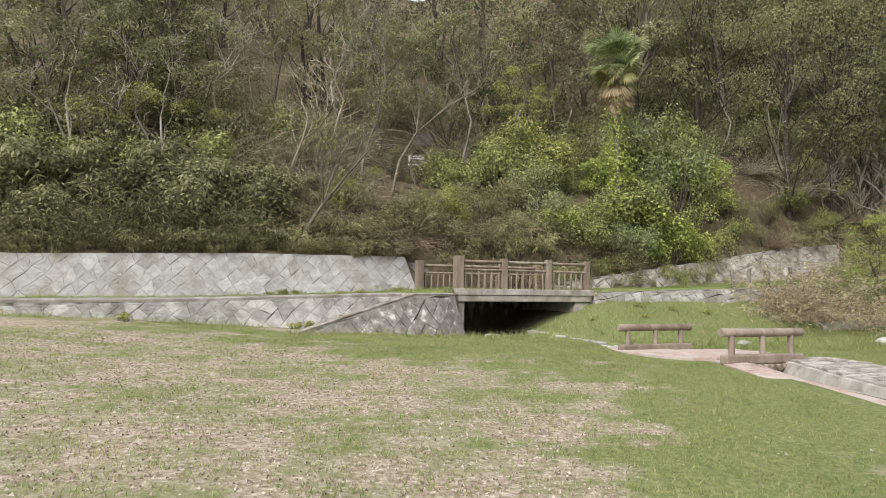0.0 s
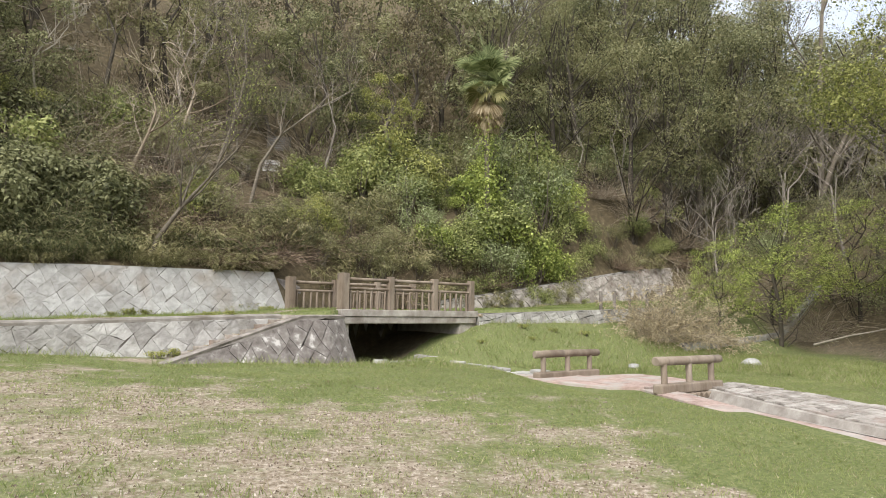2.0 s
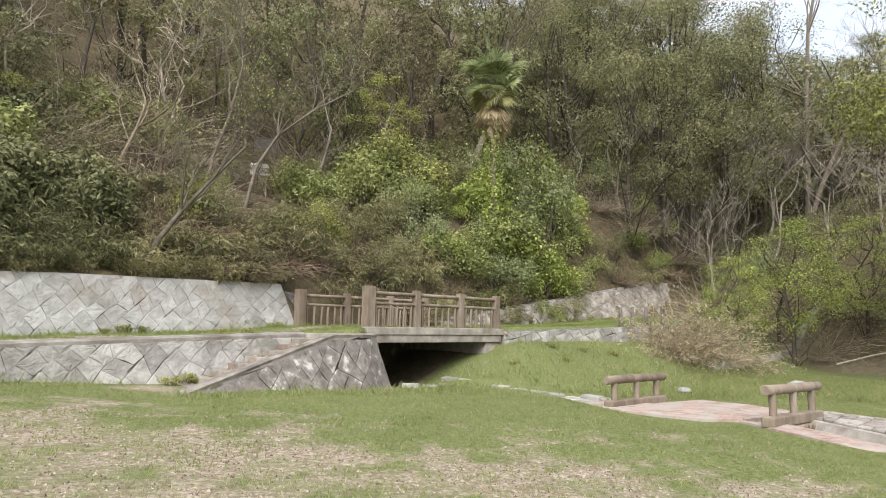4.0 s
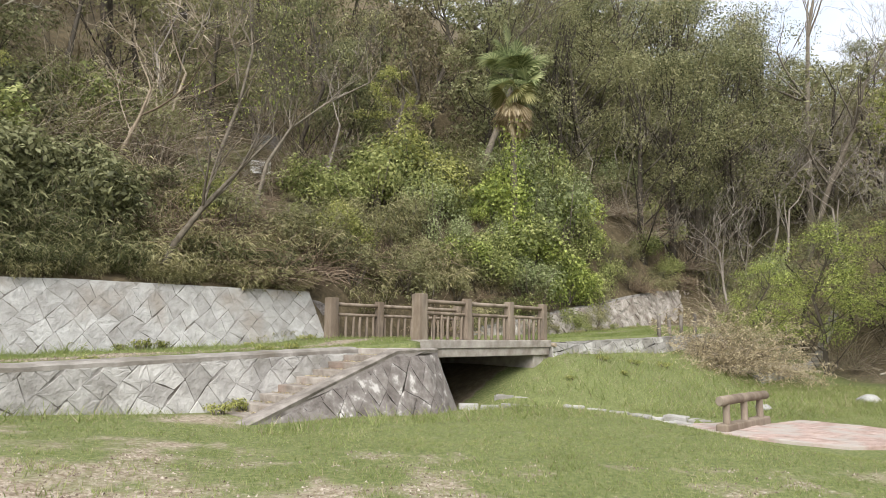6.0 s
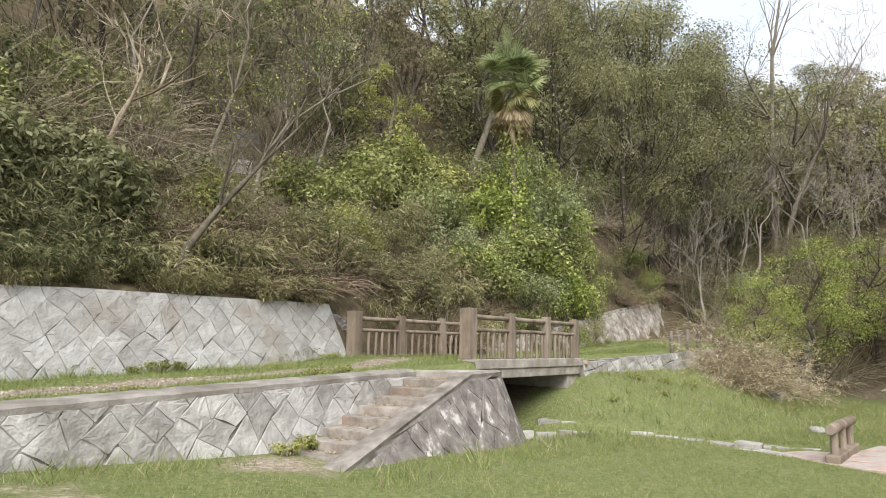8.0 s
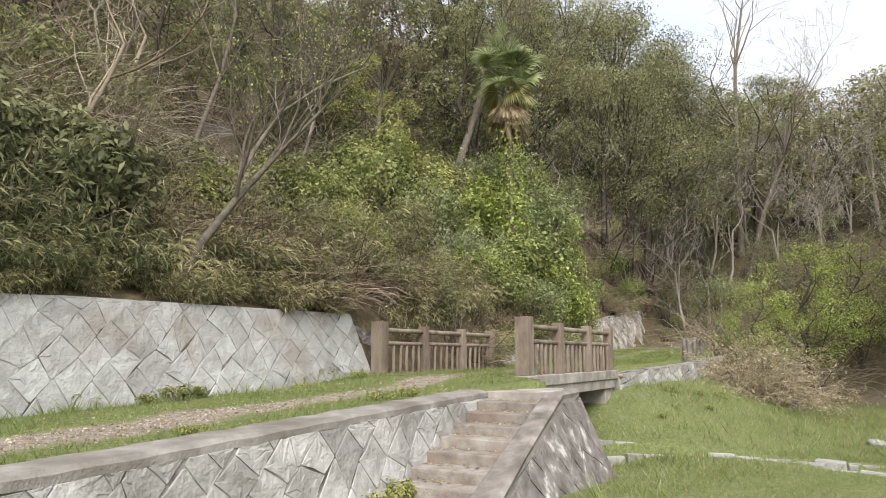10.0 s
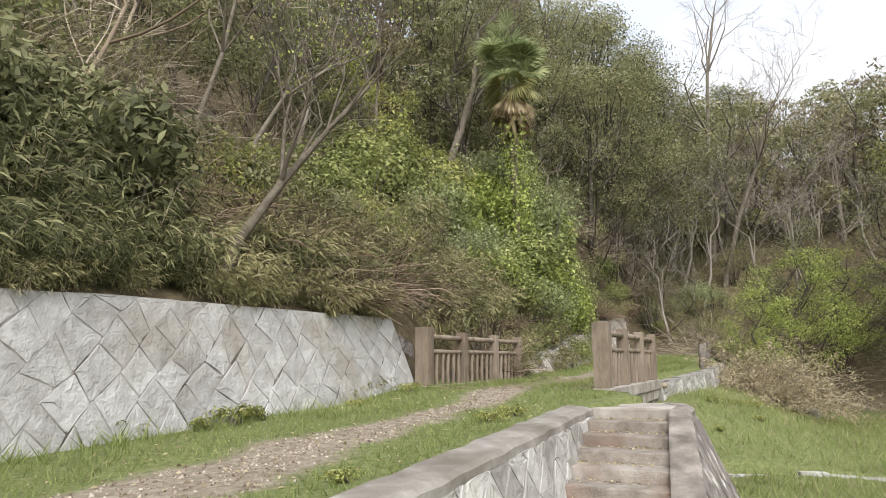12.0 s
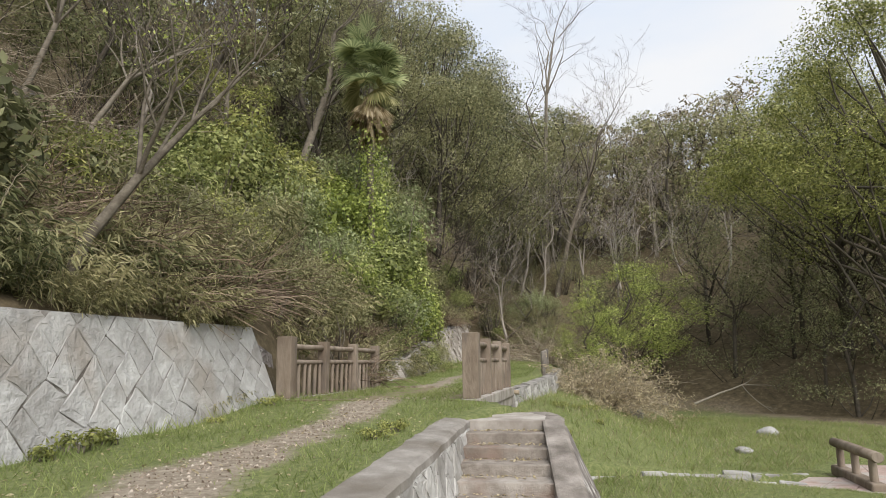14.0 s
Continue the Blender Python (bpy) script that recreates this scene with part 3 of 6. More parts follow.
UP_TOP = ([-30, -14, -7, -0.3], [2.70, 2.96, 3.20, 3.27])


def upper_face(s, z, d):
    v = 3.78 + 0.26 * (z - 1.6) - d
    return (*xy(s, v), z)


def lower_face(s, z, d):
    v = float(edge(min(s, -2.31))) - 0.02 - 0.20 * (1.6 - z) - d
    return (*xy(s, v), z)


def flank_face(s, z, d):
    v = float(np.interp(s, [-6.6, -4.9, -3.0, -1.6, -0.74], [-1.76, -1.70, -1.69, -1.67, -1.34])) - 0.45 * (1.68 - z) - d
    return (*xy(s, v), z)


upper_hull = [(-26, 0.9), (0.05, 1.55), (-0.45, 3.26), (-7, 3.19), (-14, 2.95), (-26, 2.75)]
wall_upper = solid("wall_upper", [upper_face(s, z, 0) for s, z in upper_hull], [(*xy(s - (0.0 if s < -5 else 0.0), 4.75), z) for s, z in upper_hull], M_MORTAR)
tagged(wall_upper, "battered retaining wall of pale diamond-set stones", "wall", kind="structure")
lower_hull = [(-24, 0.0), (-2.3, 0.0), (-2.3, 1.62), (-9.4, 1.40), (-24, 1.26)]
ls = np.linspace(-24, -2.3, 40)
front = [lower_face(s, 0.0, 0) for s in ls] + [lower_face(s, float(np.interp(s, [-24, -9.4, -2.3], [1.26, 1.40, 1.62])), 0) for s in ls[::-1]]
back = [(*xy(*(Vector(uv(p[0], p[1])) + Vector((0, 0.42)))), p[2]) for p in front]
wall_lower = solid("wall_lower", front, back, M_MORTAR)
tagged(wall_lower, "low retaining wall of rough grey stones with a concrete coping", "wall", kind="structure")
flank_hull = [(-6.55, -0.1), (-1.15, -0.1), (-0.82, 1.63), (-2.45, 1.63), (-6.5, 0.42)]
fs_ = [-6.55, -5.5, -4.5, -3.5, -2.45, -2.0, -1.6, -1.3, -1.05, -0.82]
fz_ = [float(np.interp(s, [-6.5, -2.45, -0.8], [0.42, 1.63, 1.63])) for s in fs_]
front = [flank_face(s, -0.1, 0) for s in fs_] + [flank_face(s, z, 0) for s, z in zip(fs_[::-1], fz_[::-1])]
back = [(*xy(s, -1.44 - 0.42 * (1.7 - z)), -0.1) for s, z in zip(fs_, fz_)] + [(*xy(s, min(-1.44, -1.44 - 0.42 * (1.7 - z))), z) for s, z in zip(fs_[::-1], fz_[::-1])]
back = [(*xy(s, -1.20), -0.1) if s > -1.0 else p for s, p in zip(fs_ + fs_[::-1], back)]
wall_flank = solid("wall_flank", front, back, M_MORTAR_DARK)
tagged(wall_flank, "dark lichened stone flank wall beside the steps", "wall", kind="structure")

wall_return = solid("wall_return", [(*xy(u, v), z) for u, v, z in ((-0.6, 4.30, 1.4), (0.95, 4.22, 1.4), (0.75, 4.36, 2.75), (0.1, 4.42, 3.0), (-0.6, 4.45, 3.1))], [(*xy(u, v), z) for u, v, z in ((-0.6, 5.0, 1.4), (0.95, 5.0, 1.4), (0.75, 5.0, 2.75), (0.1, 5.0, 3.0), (-0.6, 5.0, 3.1))], M_MORTAR_DARK)
tagged(wall_return, "mossy dark stone return at the retaining wall's end", "wall", kind="structure")

# copings
n = 64
cs = np.linspace(-24, -2.28, n)
vs = []
for s in cs:
    z = float(np.interp(s, [-24, -9.4, -2.3], [1.26, 1.40, 1.62]))
    e = float(edge(s))
    wob = 0.012 * math.sin(5 * s) + 0.01 * math.sin(13 * s)
    f = -0.02 - 0.20 * (1.6 - z)
    for v, dz in ((e + f - 0.014 + wob * 0.5, -0.02), (e + f - 0.006 + wob * 0.5, 0.055), (e + f + 0.05 + wob, 0.092), (e + 0.36 + wob, 0.11), (e + 0.41 - wob, 0.08), (e + 0.41 - wob, -0.2)):
        vs.append((*xy(s, v), z + dz + 0.006 * math.sin(9 * s)))
coping = mesh_object("trim", vs, [(i * 6 + k, i * 6 + k + 1, (i + 1) * 6 + k + 1, (i + 1) * 6 + k) for i in range(n - 1) for k in range(5)] + [tuple(range((n - 1) * 6, n * 6)), tuple(range(5, -1, -1))], M_COPING)
tagged(coping, "worn concrete coping along the low stone wall", "coping", kind="structure")


# ---- steps ----
steps = thing("stone_steps", "eight worn brown concrete steps up to the terrace path", "steps", xy(-4, -0.9) + (0.5,))
steps.matrix_world = BRIDGE
for i in range(9):
    top, nose = 1.70 - 0.143 * i, -2.36 - 0.45 * i
    bm = beam_bm(nose, nose + (0.62 if i else 0.75), -1.46 - 0.42 * (1.70 - top), -0.28 - 0.03 * i, top - 0.36, top, 0.016, 5, 0.010)
    part("step", bm, M_STEP if i else M_CONCRETE, steps)
profile = [(-6.75, 0.38), (-6.6, 0.47), (-5.6, 0.76), (-4.6, 1.06), (-3.6, 1.36), (-2.75, 1.61), (-2.42, 1.70), (-1.9, 1.71), (-1.45, 1.71), (-1.1, 1.71), (-0.78, 1.705)]
bm = bmesh.new()
rings = []
for u, z in profile:
    inner = -1.42 - 0.42 * (1.70 - z)
    outer = flank_face(u, z, 0.055)
    uo, vo = uv(outer[0], outer[1])
    if u > -1.2:
        inner = max(inner, vo + 0.30)
    wob = 0.012 * math.sin(7 * u)
    rings.append([bm.verts.new((u, v, zz)) for v, zz in ((inner, z - 0.22), (inner, z - 0.012), (inner - 0.03, z + wob * 0.4), (vo + 0.05, z + 0.004 - wob * 0.4), (vo + wob * 0.5, z - 0.03), (vo + 0.01, z - 0.11), (inner - 0.1, z - 0.22))])
for a, b in zip(rings, rings[1:]):
    for k in range(7):
        bm.faces.new((a[k], b[k], b[(k + 1) % 7], a[(k + 1) % 7]))
bm.faces.new(rings[0])
bm.faces.new(rings[-1][::-1])
bmesh.ops.recalc_face_normals(bm, faces=bm.faces)
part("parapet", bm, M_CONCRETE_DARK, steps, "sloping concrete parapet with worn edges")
part("landing", beam_bm(-1.72, -0.85, -1.40, -0.55, 1.40, 1.698, 0.02, 6, 0.012), M_CONCRETE, steps)
# the wing between the steps' flank and the bridge
wing = [(*xy(-0.83, -1.36), 1.63), (*xy(-0.12, -0.14), 1.63), (*xy(0.05, -0.18), -0.2), (*xy(-0.62, -2.15), -0.2)]
wing_b = [(*xy(-1.2, -1.45), 1.63), (*xy(-0.6, -0.12), 1.63), (*xy(-0.6, -0.12), -0.2), (*xy(-1.2, -1.45), -0.2)]
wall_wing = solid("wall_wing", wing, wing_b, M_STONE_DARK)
tagged(wall_wing, "dark stone wing wall running back to the bridge", "wall", kind="structure")

# the low wall beyond the bridge
RW = ([5.95, 12.5, 19.0], [-0.12, -0.95, -1.0])


def right_face(s, z, d):
    return (*xy(s, float(np.interp(s, *RW)) - 0.12 * (2.0 - z) - d), z)


right_hull = [(5.98, 0.6), (19, 1.2), (19, 2.25), (12.5, 2.02), (5.98, 1.80)]
wall_right = solid("wall_right", [right_face(s, z, 0) for s, z in right_hull], [(*xy(s, float(np.interp(s, *RW)) + 0.4), z) for s, z in right_hull], M_MORTAR)
tagged(wall_right, "low wall of pale rubble stones along the path", "wall", kind="structure")
far_hull = [(6.6, 1.8), (31.0, 2.5), (31.0, 5.2), (24.0, 4.6), (15.0, 3.3), (6.6, 2.2)]


def far_face(s, z, d):
    return (*xy(s, 4.0 + 0.35 * (z - 2) - d), z)


wall_far = solid("wall_far", [far_face(s, z, 0) for s, z in far_hull], [(*xy(s, 6.4), z) for s, z in far_hull], M_MORTAR)
tagged(wall_far, "pale rock and concrete bank behind the path", "wall", kind="structure")
back_hull = [(0, 0.0), (16, 0.0), (16, 1.0), (0, 1.0)]


def back_face(s, h, d):
    """A low edging: h runs from 0, below the grass, to 1 at its top."""
    x, y = 14.5 + 0.92 * s, 27.2 + 0.55 * s
    return (x + 0.2 * d, y - d, gz(x + 0.1, y - 0.3) - 0.5 + 0.9 * h)


wall_back = solid("wall_back", [back_face(s, h, 0) for h in (0, 1) for s in (range(17) if h == 0 else range(16, -1, -1))], [back_face(s, h, -0.4) for h in (0, 1) for s in (range(17) if h == 0 else range(16, -1, -1))], M_MORTAR)
tagged(wall_back, "low mossy stone edging at the meadow's back", "wall", kind="structure")


# ---- footbridge over the channel, with log guard rails ----
def guard_rail(a, b, seed):
    a, b = Vector(a), Vector(b)
    d = b - a
    length = d.xy.length
    g = thing("log_guard_rail", "low log-effect concrete guard rail on the pink path", "guard rail", group="guard rails of the path")
    g.matrix_world = Matrix.Translation((a.x, a.y, 0)) @ Matrix.Rotation(math.atan2(d.y, d.x), 4, "Z")
    rail = log_mesh("rail", length + 0.1, 0.10, M_POST, 14, 0.06, seed)
    put("rail", rail, g, Matrix.Translation((-0.05, 0, a.z - 0.08)) @ Matrix.Rotation(radians(90), 4, "Y"))
    post = log_mesh("post", a.z - 0.25, 0.075, M_POST, 10, 0.06, seed + 5)
    for k in (0.11, 0.5, 0.87):
        put("post", post, g, Matrix.Translation((k * length, 0, 0.15)))
    bm = box_bm((length - 0.02, 0.26, 0.22), (length / 2, 0, 0.19), 0.05, 0, 3)
    part("base_beam", bm, M_POST, g)
    return g


guard_rail((4.62, 18.58, 0.84), (6.82, 19.62, 0.84), 3)
guard_rail((6.27, 15.50, 0.88), (8.42, 16.38, 0.88), 4)


# ---- pink path, channel and stream ----
def ribbon(left, right, n):
    """Points across a strip between two polylines."""
    def along(line):
        line = [Vector(p) for p in line]
        acc = [0.0]
        for p, q in zip(line, line[1:]):
            acc.append(acc[-1] + (q - p).length)
        return [tuple(float(np.interp(acc[-1] * k / n, acc, [p[c] for p in line])) for c in (0, 1, 2)) for k in range(n + 1)]
    return list(zip(along(left), along(right)))


def slab_mesh(name, quad, thick, mat_, parent, bulge=0.01):
    """One paving piece: a bevelled slab over a quad of world points."""
    q = [Vector(p) for p in quad]
    c = sum(q, Vector()) / 4
    vs = [tuple(c + (p - c) * 0.985 - Vector((0, 0, thick))) for p in q] + [tuple(c + (p - c) * 0.985 - Vector((0, 0, bulge))) for p in q] + [tuple(c + (p - c) * 0.94) for p in q]
    fs = [(4, 5, 1, 0)[::-1], (5, 6, 2, 1)[::-1], (6, 7, 3, 2)[::-1], (7, 4, 0, 3)[::-1], (4, 5, 9, 8), (5, 6, 10, 9), (6, 7, 11, 10), (7, 4, 8, 11), (8, 9, 10, 11)]
    return mesh_object(name, vs, fs, mat_, parent)


road = thing("path", "pink paved path with pale worn patches", "path", (6, 17, 0), kind="structure")
road.matrix_world = Matrix.Identity(4)
rnd = random.Random(11)
# the deck between the guard rails, then the strip along the channel
strips = [([(4.25, 20.1, 0.10), (4.45, 18.2, 0.14), (5.6, 16.55, 0.12)], [(5.9, 20.0, 0.10), (6.1, 19.0, 0.15), (6.45, 16.35, 0.14)], 7),
          ([(5.9, 19.25, 0.11), (6.25, 17.6, 0.16), (6.5, 16.3, 0.13)], [(8.2, 19.9, 0.10), (8.5, 18.3, 0.14), (8.75, 16.9, 0.11)], 6),
          ([(6.3, 16.3, 0.10), (6.25, 13.5, 0.04), (6.25, 11.6, 0.0), (6.45, 10.2, -0.02), (6.6, 6.0, -0.06)], [(6.85, 15.6, 0.11), (6.85, 13.5, 0.06), (6.95, 11.6, 0.02), (7.05, 10.2, 0.0), (7.2, 6.0, -0.04)], 16)]
for left, right, n in strips:
    rows = ribbon(left, right, n)
    wide = 1 if n == 16 else 4
    for (a, b), (c, d) in zip(rows, rows[1:]):
        a, b, c, d = Vector(a), Vector(b), Vector(c), Vector(d)
        for k in range(wide):
            f, g = k / wide, (k + 1) / wide
            lift = Vector((0, 0, 0.02 + rnd.uniform(0, 0.008)))
            slab_mesh("paving_slab", [a.lerp(b, f) + lift, a.lerp(b, g) + lift, c.lerp(d, g) + lift, c.lerp(d, f) + lift][::-1], 0.3, M_PINK, road)
apron = thing("pavement", "pale flagstone apron beside the concrete channel", "pavement", (8.5, 15, 0), kind="structure")
apron.matrix_world = Matrix.Identity(4)
rows = ribbon([(8.05, 16.2, 0.13), (7.75, 12.4, 0.06), (7.95, 9.5, 0.02), (8.1, 6.0, -0.02)], [(9.6, 17.5, 0.10), (9.8, 15.5, 0.08), (9.9, 10.0, 0.04), (10.0, 6.0, 0.0)], 34)
for (a, b), (c, d) in zip(rows, rows[1:]):
    a, b, c, d = Vector(a), Vector(b), Vector(c), Vector(d)
    cuts = [0.0] + [(k + rnd.uniform(-0.32, 0.32)) / 6 for k in range(1, 6)] + [1.0]
    for f, g in zip(cuts, cuts[1:]):
        up = Vector((0, 0, rnd.uniform(0.02, 0.055)))
        slab_mesh("flagstone", [p + up + Vector((rnd.uniform(-0.02, 0.02), rnd.uniform(-0.02, 0.02), rnd.uniform(-0.01, 0.01))) for p in (a.lerp(b, f), a.lerp(b, g), c.lerp(d, g), c.lerp(d, f))][::-1], 0.14, M_FLAG, apron, 0.02)

CHANNEL = [(7.0, 15.7), (6.9, 13.5), (6.98, 11.6), (7.1, 10.2), (7.25, 6.0)], [(8.0, 16.1), (7.75, 13.4), (7.72, 12.0), (7.92, 9.6), (8.06, 6.0)]
channel = thing("water_channel", "sloping concrete sides of a shallow drained channel", "channel", (7.4, 12, -0.4), kind="structure")
channel.matrix_world = Matrix.Identity(4)
rows = ribbon([(x, y, 0) for x, y in CHANNEL[0]], [(x, y, 0) for x, y in CHANNEL[1]], 24)
vs = []
for (a, b) in rows:
    a, b = Vector(a), Vector(b)
    top = 0.12 - 0.016 * (16 - a.y)
    for t, z in ((-0.06, top), (0.0, top), (0.16, -0.42), (0.66, -0.44), (0.92, top), (1.06, top + 0.01)):
        p = a.lerp(b, t)
        vs.append((p.x, p.y, z))
ch = mesh_object("channel_lining", vs, [(i * 6 + k, i * 6 + k + 1, (i + 1) * 6 + k + 1, (i + 1) * 6 + k) for i in range(24) for k in range(5)], M_CONCRETE, channel)
# log ends below the near guard rail
logs = thing("log_beams", "row of round concrete log ends carrying the path", "beams", (7.2, 15.8, -0.1))
logs.matrix_world = Matrix.Translation((6.27, 15.50, 0)) @ Matrix.Rotation(math.atan2(0.88, 2.15), 4, "Z")
end = log_mesh("log", 3.2, 0.085, M_POST, 10, 0.05, 9)
for k in range(7):
    put("log", end, logs, Matrix.Translation((0.75 + 0.185 * k, -0.22, 0.0)) @ Matrix.Rotation(radians(-90), 4, "X"))

kerbs = thing("stream_edging", "rough stone kerbs along the small stream", "edging", (4, 22, 0), kind="structure")
kerbs.matrix_world = Matrix.Identity(4)
for line in ([(1.0, 23.9), (2.2, 23.4), (3.5, 22.3), (4.5, 21.2), (4.95, 19.8)], [(2.7, 25.3), (4.2, 23.6), (5.3, 22.2), (6.2, 20.8), (6.5, 20.1)]):
    acc = 0.0
    pts = ribbon([(x, y, 0) for x, y in line], [(x, y, 0) for x, y in line], 11)
    for (a, _), (b, _) in zip(pts, pts[1:]):
        a, b = Vector(a), Vector(b)
        m = (a + b) / 2
        w, h = rnd.uniform(0.18, 0.34), rnd.uniform(0.24, 0.40)
        bm = box_bm(((b - a).length * rnd.uniform(0.86, 0.97), w, h), (0, 0, 0), 0.035)
        for p in bm.verts:
            p.co += Vector(noise.noise_vector(p.co * 4 + m)) * 0.03
        k = part("kerbstone", bm, M_STONE_GREY, kerbs)
        k.matrix_world = Matrix.Translation((m.x, m.y, max(float(field(m.x, m.y)) - 0.11, -0.05) + rnd.uniform(-0.06, 0.02))) @ Matrix.Rotation(math.atan2(b.y - a.y, b.x - a.x) + rnd.uniform(-0.12, 0.12), 4, "Z")


def boulder(x, y, r, flat, seed, label):
    bm = bmesh.new()
    bmesh.ops.create_icosphere(bm, subdivisions=3, radius=r)
    off = Vector((seed * 3.1, seed * 1.7, 0))
    for p in bm.verts:
        p.co *= 1 + 0.30 * noise.noise(p.co / r * 0.9 + off) + 0.08 * noise.noise(p.co / r * 3 + off)
        p.co.z *= flat
    me = bpy.data.meshes.new("boulder")
    bm.to_mesh(me)
    bm.free()
    me.polygons.foreach_set("use_smooth", [True] * len(me.polygons))
    me.materials.append(M_STONE_PALE)
    ob = new("boulder", me)
    ob.location = (x, y, gz(x, y) + r * flat * 0.35)
    return tagged(ob, label, "rock", "rocks in the meadow")


boulder(14.2, 22.8, 0.34, 0.6, 1, "pale rounded boulder lying in the meadow grass")
boulder(9.4, 22.2, 0.24, 0.5, 3, "half-buried pale rock in the meadow grass")

for k, (u, v) in enumerate(((13.2, -0.55), (14.3, -0.5), (15.5, -0.5), (17.0, -0.5))):
    post = new("fence_post", log_mesh("fence_post", 0.85, 0.08, M_CONCRETE_DARK, 10, 0.06, 60 + k))
    x, y = xy(u, v)
    post.location = (x, y, float(terrace(u)) - 0.1)
    tagged(post, "weathered grey-brown fence post beside the path", "post", "fence posts by the path")

# the notice board on the slope
sx, sy = -3.0, 40.0
board = thing("notice_board", "small white notice board on a post in the undergrowth", "sign", (sx, sy, 0))
part("board", box_bm((0.95, 0.03, 0.62), (0, 0, 9.90), 0.008), material("white_board", [(0.3, (0.62, 0.62, 0.60)), (0.7, (0.80, 0.80, 0.78))], 3, 0.6, 0.1), board)
ink = material("faded_ink", [(0.4, (0.20, 0.20, 0.22)), (0.6, (0.32, 0.32, 0.33))], 8, 0.8, 0)
for k in range(4):
    part("text_line", box_bm((0.62 - 0.1 * (k % 2), 0.006, 0.04), (-0.03 * (k % 2), -0.02, 10.08 - 0.12 * k)), ink, board)
part("post", box_bm((0.06, 0.06, 2.6), (0, 0.05, 8.7), 0.01), M_BARK, board)
old = thing("notice_board", "larger weathered grey notice board above the white one", "sign", (sx + 0.35, sy + 1.0, 0))
part("board", box_bm((1.35, 0.04, 0.85), (0, 0, 11.45), 0.01), material("grey_board", [(0.3, (0.11, 0.10, 0.088)), (0.7, (0.20, 0.185, 0.165))], 3, 0.8, 0.2), old)
for k in range(5):
    part("text_line", box_bm((0.95 - 0.12 * (k % 3), 0.006, 0.035), (-0.05 * (k % 2), -0.025, 11.72 - 0.13 * k)), ink, old)
for x_ in (-0.5, 0.5):
    part("post", box_bm((0.07, 0.07, 2.6), (x_, 0.06, 10.2), 0.01), M_BARK, old)


# ---- plants ----
def fast_mesh(name, verts, k, mats, index=None):
    """A mesh of loose k-sided faces, each from k verts in turn."""
    verts = np.asarray(verts, dtype=np.float32).reshape(-1, 3)
    n = len(verts)
    me = bpy.data.meshes.new(name)
    me.vertices.add(n)
    me.vertices.foreach_set("co", verts.ravel())
    me.loops.add(n)
    me.loops.foreach_set("vertex_index", np.arange(n, dtype=np.int32))
    me.polygons.add(n // k)
    me.polygons.foreach_set("loop_start", np.arange(0, n, k, dtype=np.int32))
    for m in mats:
        me.materials.append(m)
    if index is not None:
        me.polygons.foreach_set("material_index", np.asarray(index, dtype=np.int32))
    me.update(calc_edges=True)
    return me


def unit(a):
    return a / np.maximum(np.linalg.norm(a, axis=1, keepdims=True), 1e-6)


def leaf_quads(rs, at, normal, size, aspect, droop=0.0, spread=0.35):
    """Pointed leaves, four corners each, about at, facing roughly along normal."""
    n = len(at)
    nor = unit(normal + rs.normal(0, spread, (n, 3)))
    d = rs.normal(0, 1, (n, 3))
    d[:, 2] -= droop
    d = unit(d - nor * np.sum(d * nor, axis=1, keepdims=True))
    s = np.cross(nor, d)
    ln = size * rs.uniform(0.65, 1.35, (n, 1))
    w = ln * aspect * 0.5
    p0, p2 = at - d * ln * 0.5, at + d * ln * 0.5 - nor * ln * 0.12
    mid = at - d * ln * 0.06 + nor * ln * 0.05
    return np.stack((p0, mid + s * w, p2, mid - s * w), axis=1).reshape(-1, 3)


def leaf_tris(rs, at, normal, size, aspect, droop=0.0, spread=0.35):
    """The same leaves with three corners each, for plants that stay far off."""
    q = leaf_quads(rs, at, normal, size, aspect, droop, spread).reshape(-1, 4, 3)
    return np.stack((0.7 * q[:, 1] + 0.3 * q[:, 0], q[:, 2], 0.7 * q[:, 3] + 0.3 * q[:, 0]), axis=1).reshape(-1, 3)


def blob_points(rs, blobs, count, shell=0.55):
    """Points in the outer part of a heap of ellipsoids: places and outward ways."""
    blobs = np.asarray(blobs, float)
    area = blobs[:, 3] * blobs[:, 4]
    pick = rs.choice(len(blobs), count, p=area / area.sum())
    b = blobs[pick]
    d = unit(rs.normal(0, 1, (count, 3)) + np.array([0, 0, 0.35]))
    r = 1 - shell * rs.uniform(0, 1, (count, 1)) ** 1.7
    lump = 1 + 0.22 * np.sin(5 * d[:, :1] + pick[:, None]) * np.sin(4 * d[:, 1:2] + 2 * pick[:, None]) + rs.normal(0, 0.06, (count, 1))
    p = b[:, :3] + d * r * lump * np.stack((b[:, 3], b[:, 3], b[:, 4]), axis=1)
    return p, d


def strands(curves, sides=3):
    vs, fs = [], []
    for pts, radii in curves:
        a, b = tube(pts, radii, sides)
        o = len(vs)
        vs += [tuple(p) for p in a]
        fs += [tuple(o + i for i in f) for f in b if len(f) == 4]
    return vs, fs


def strand_mesh(name, curves, mat_, sides=3):
    vs, fs = strands(curves, sides)
    me = bpy.data.meshes.new(name)
    me.from_pydata(vs, [], fs)
    me.polygons.foreach_set("use_smooth", [True] * len(fs))
    me.materials.append(mat_)
    return me


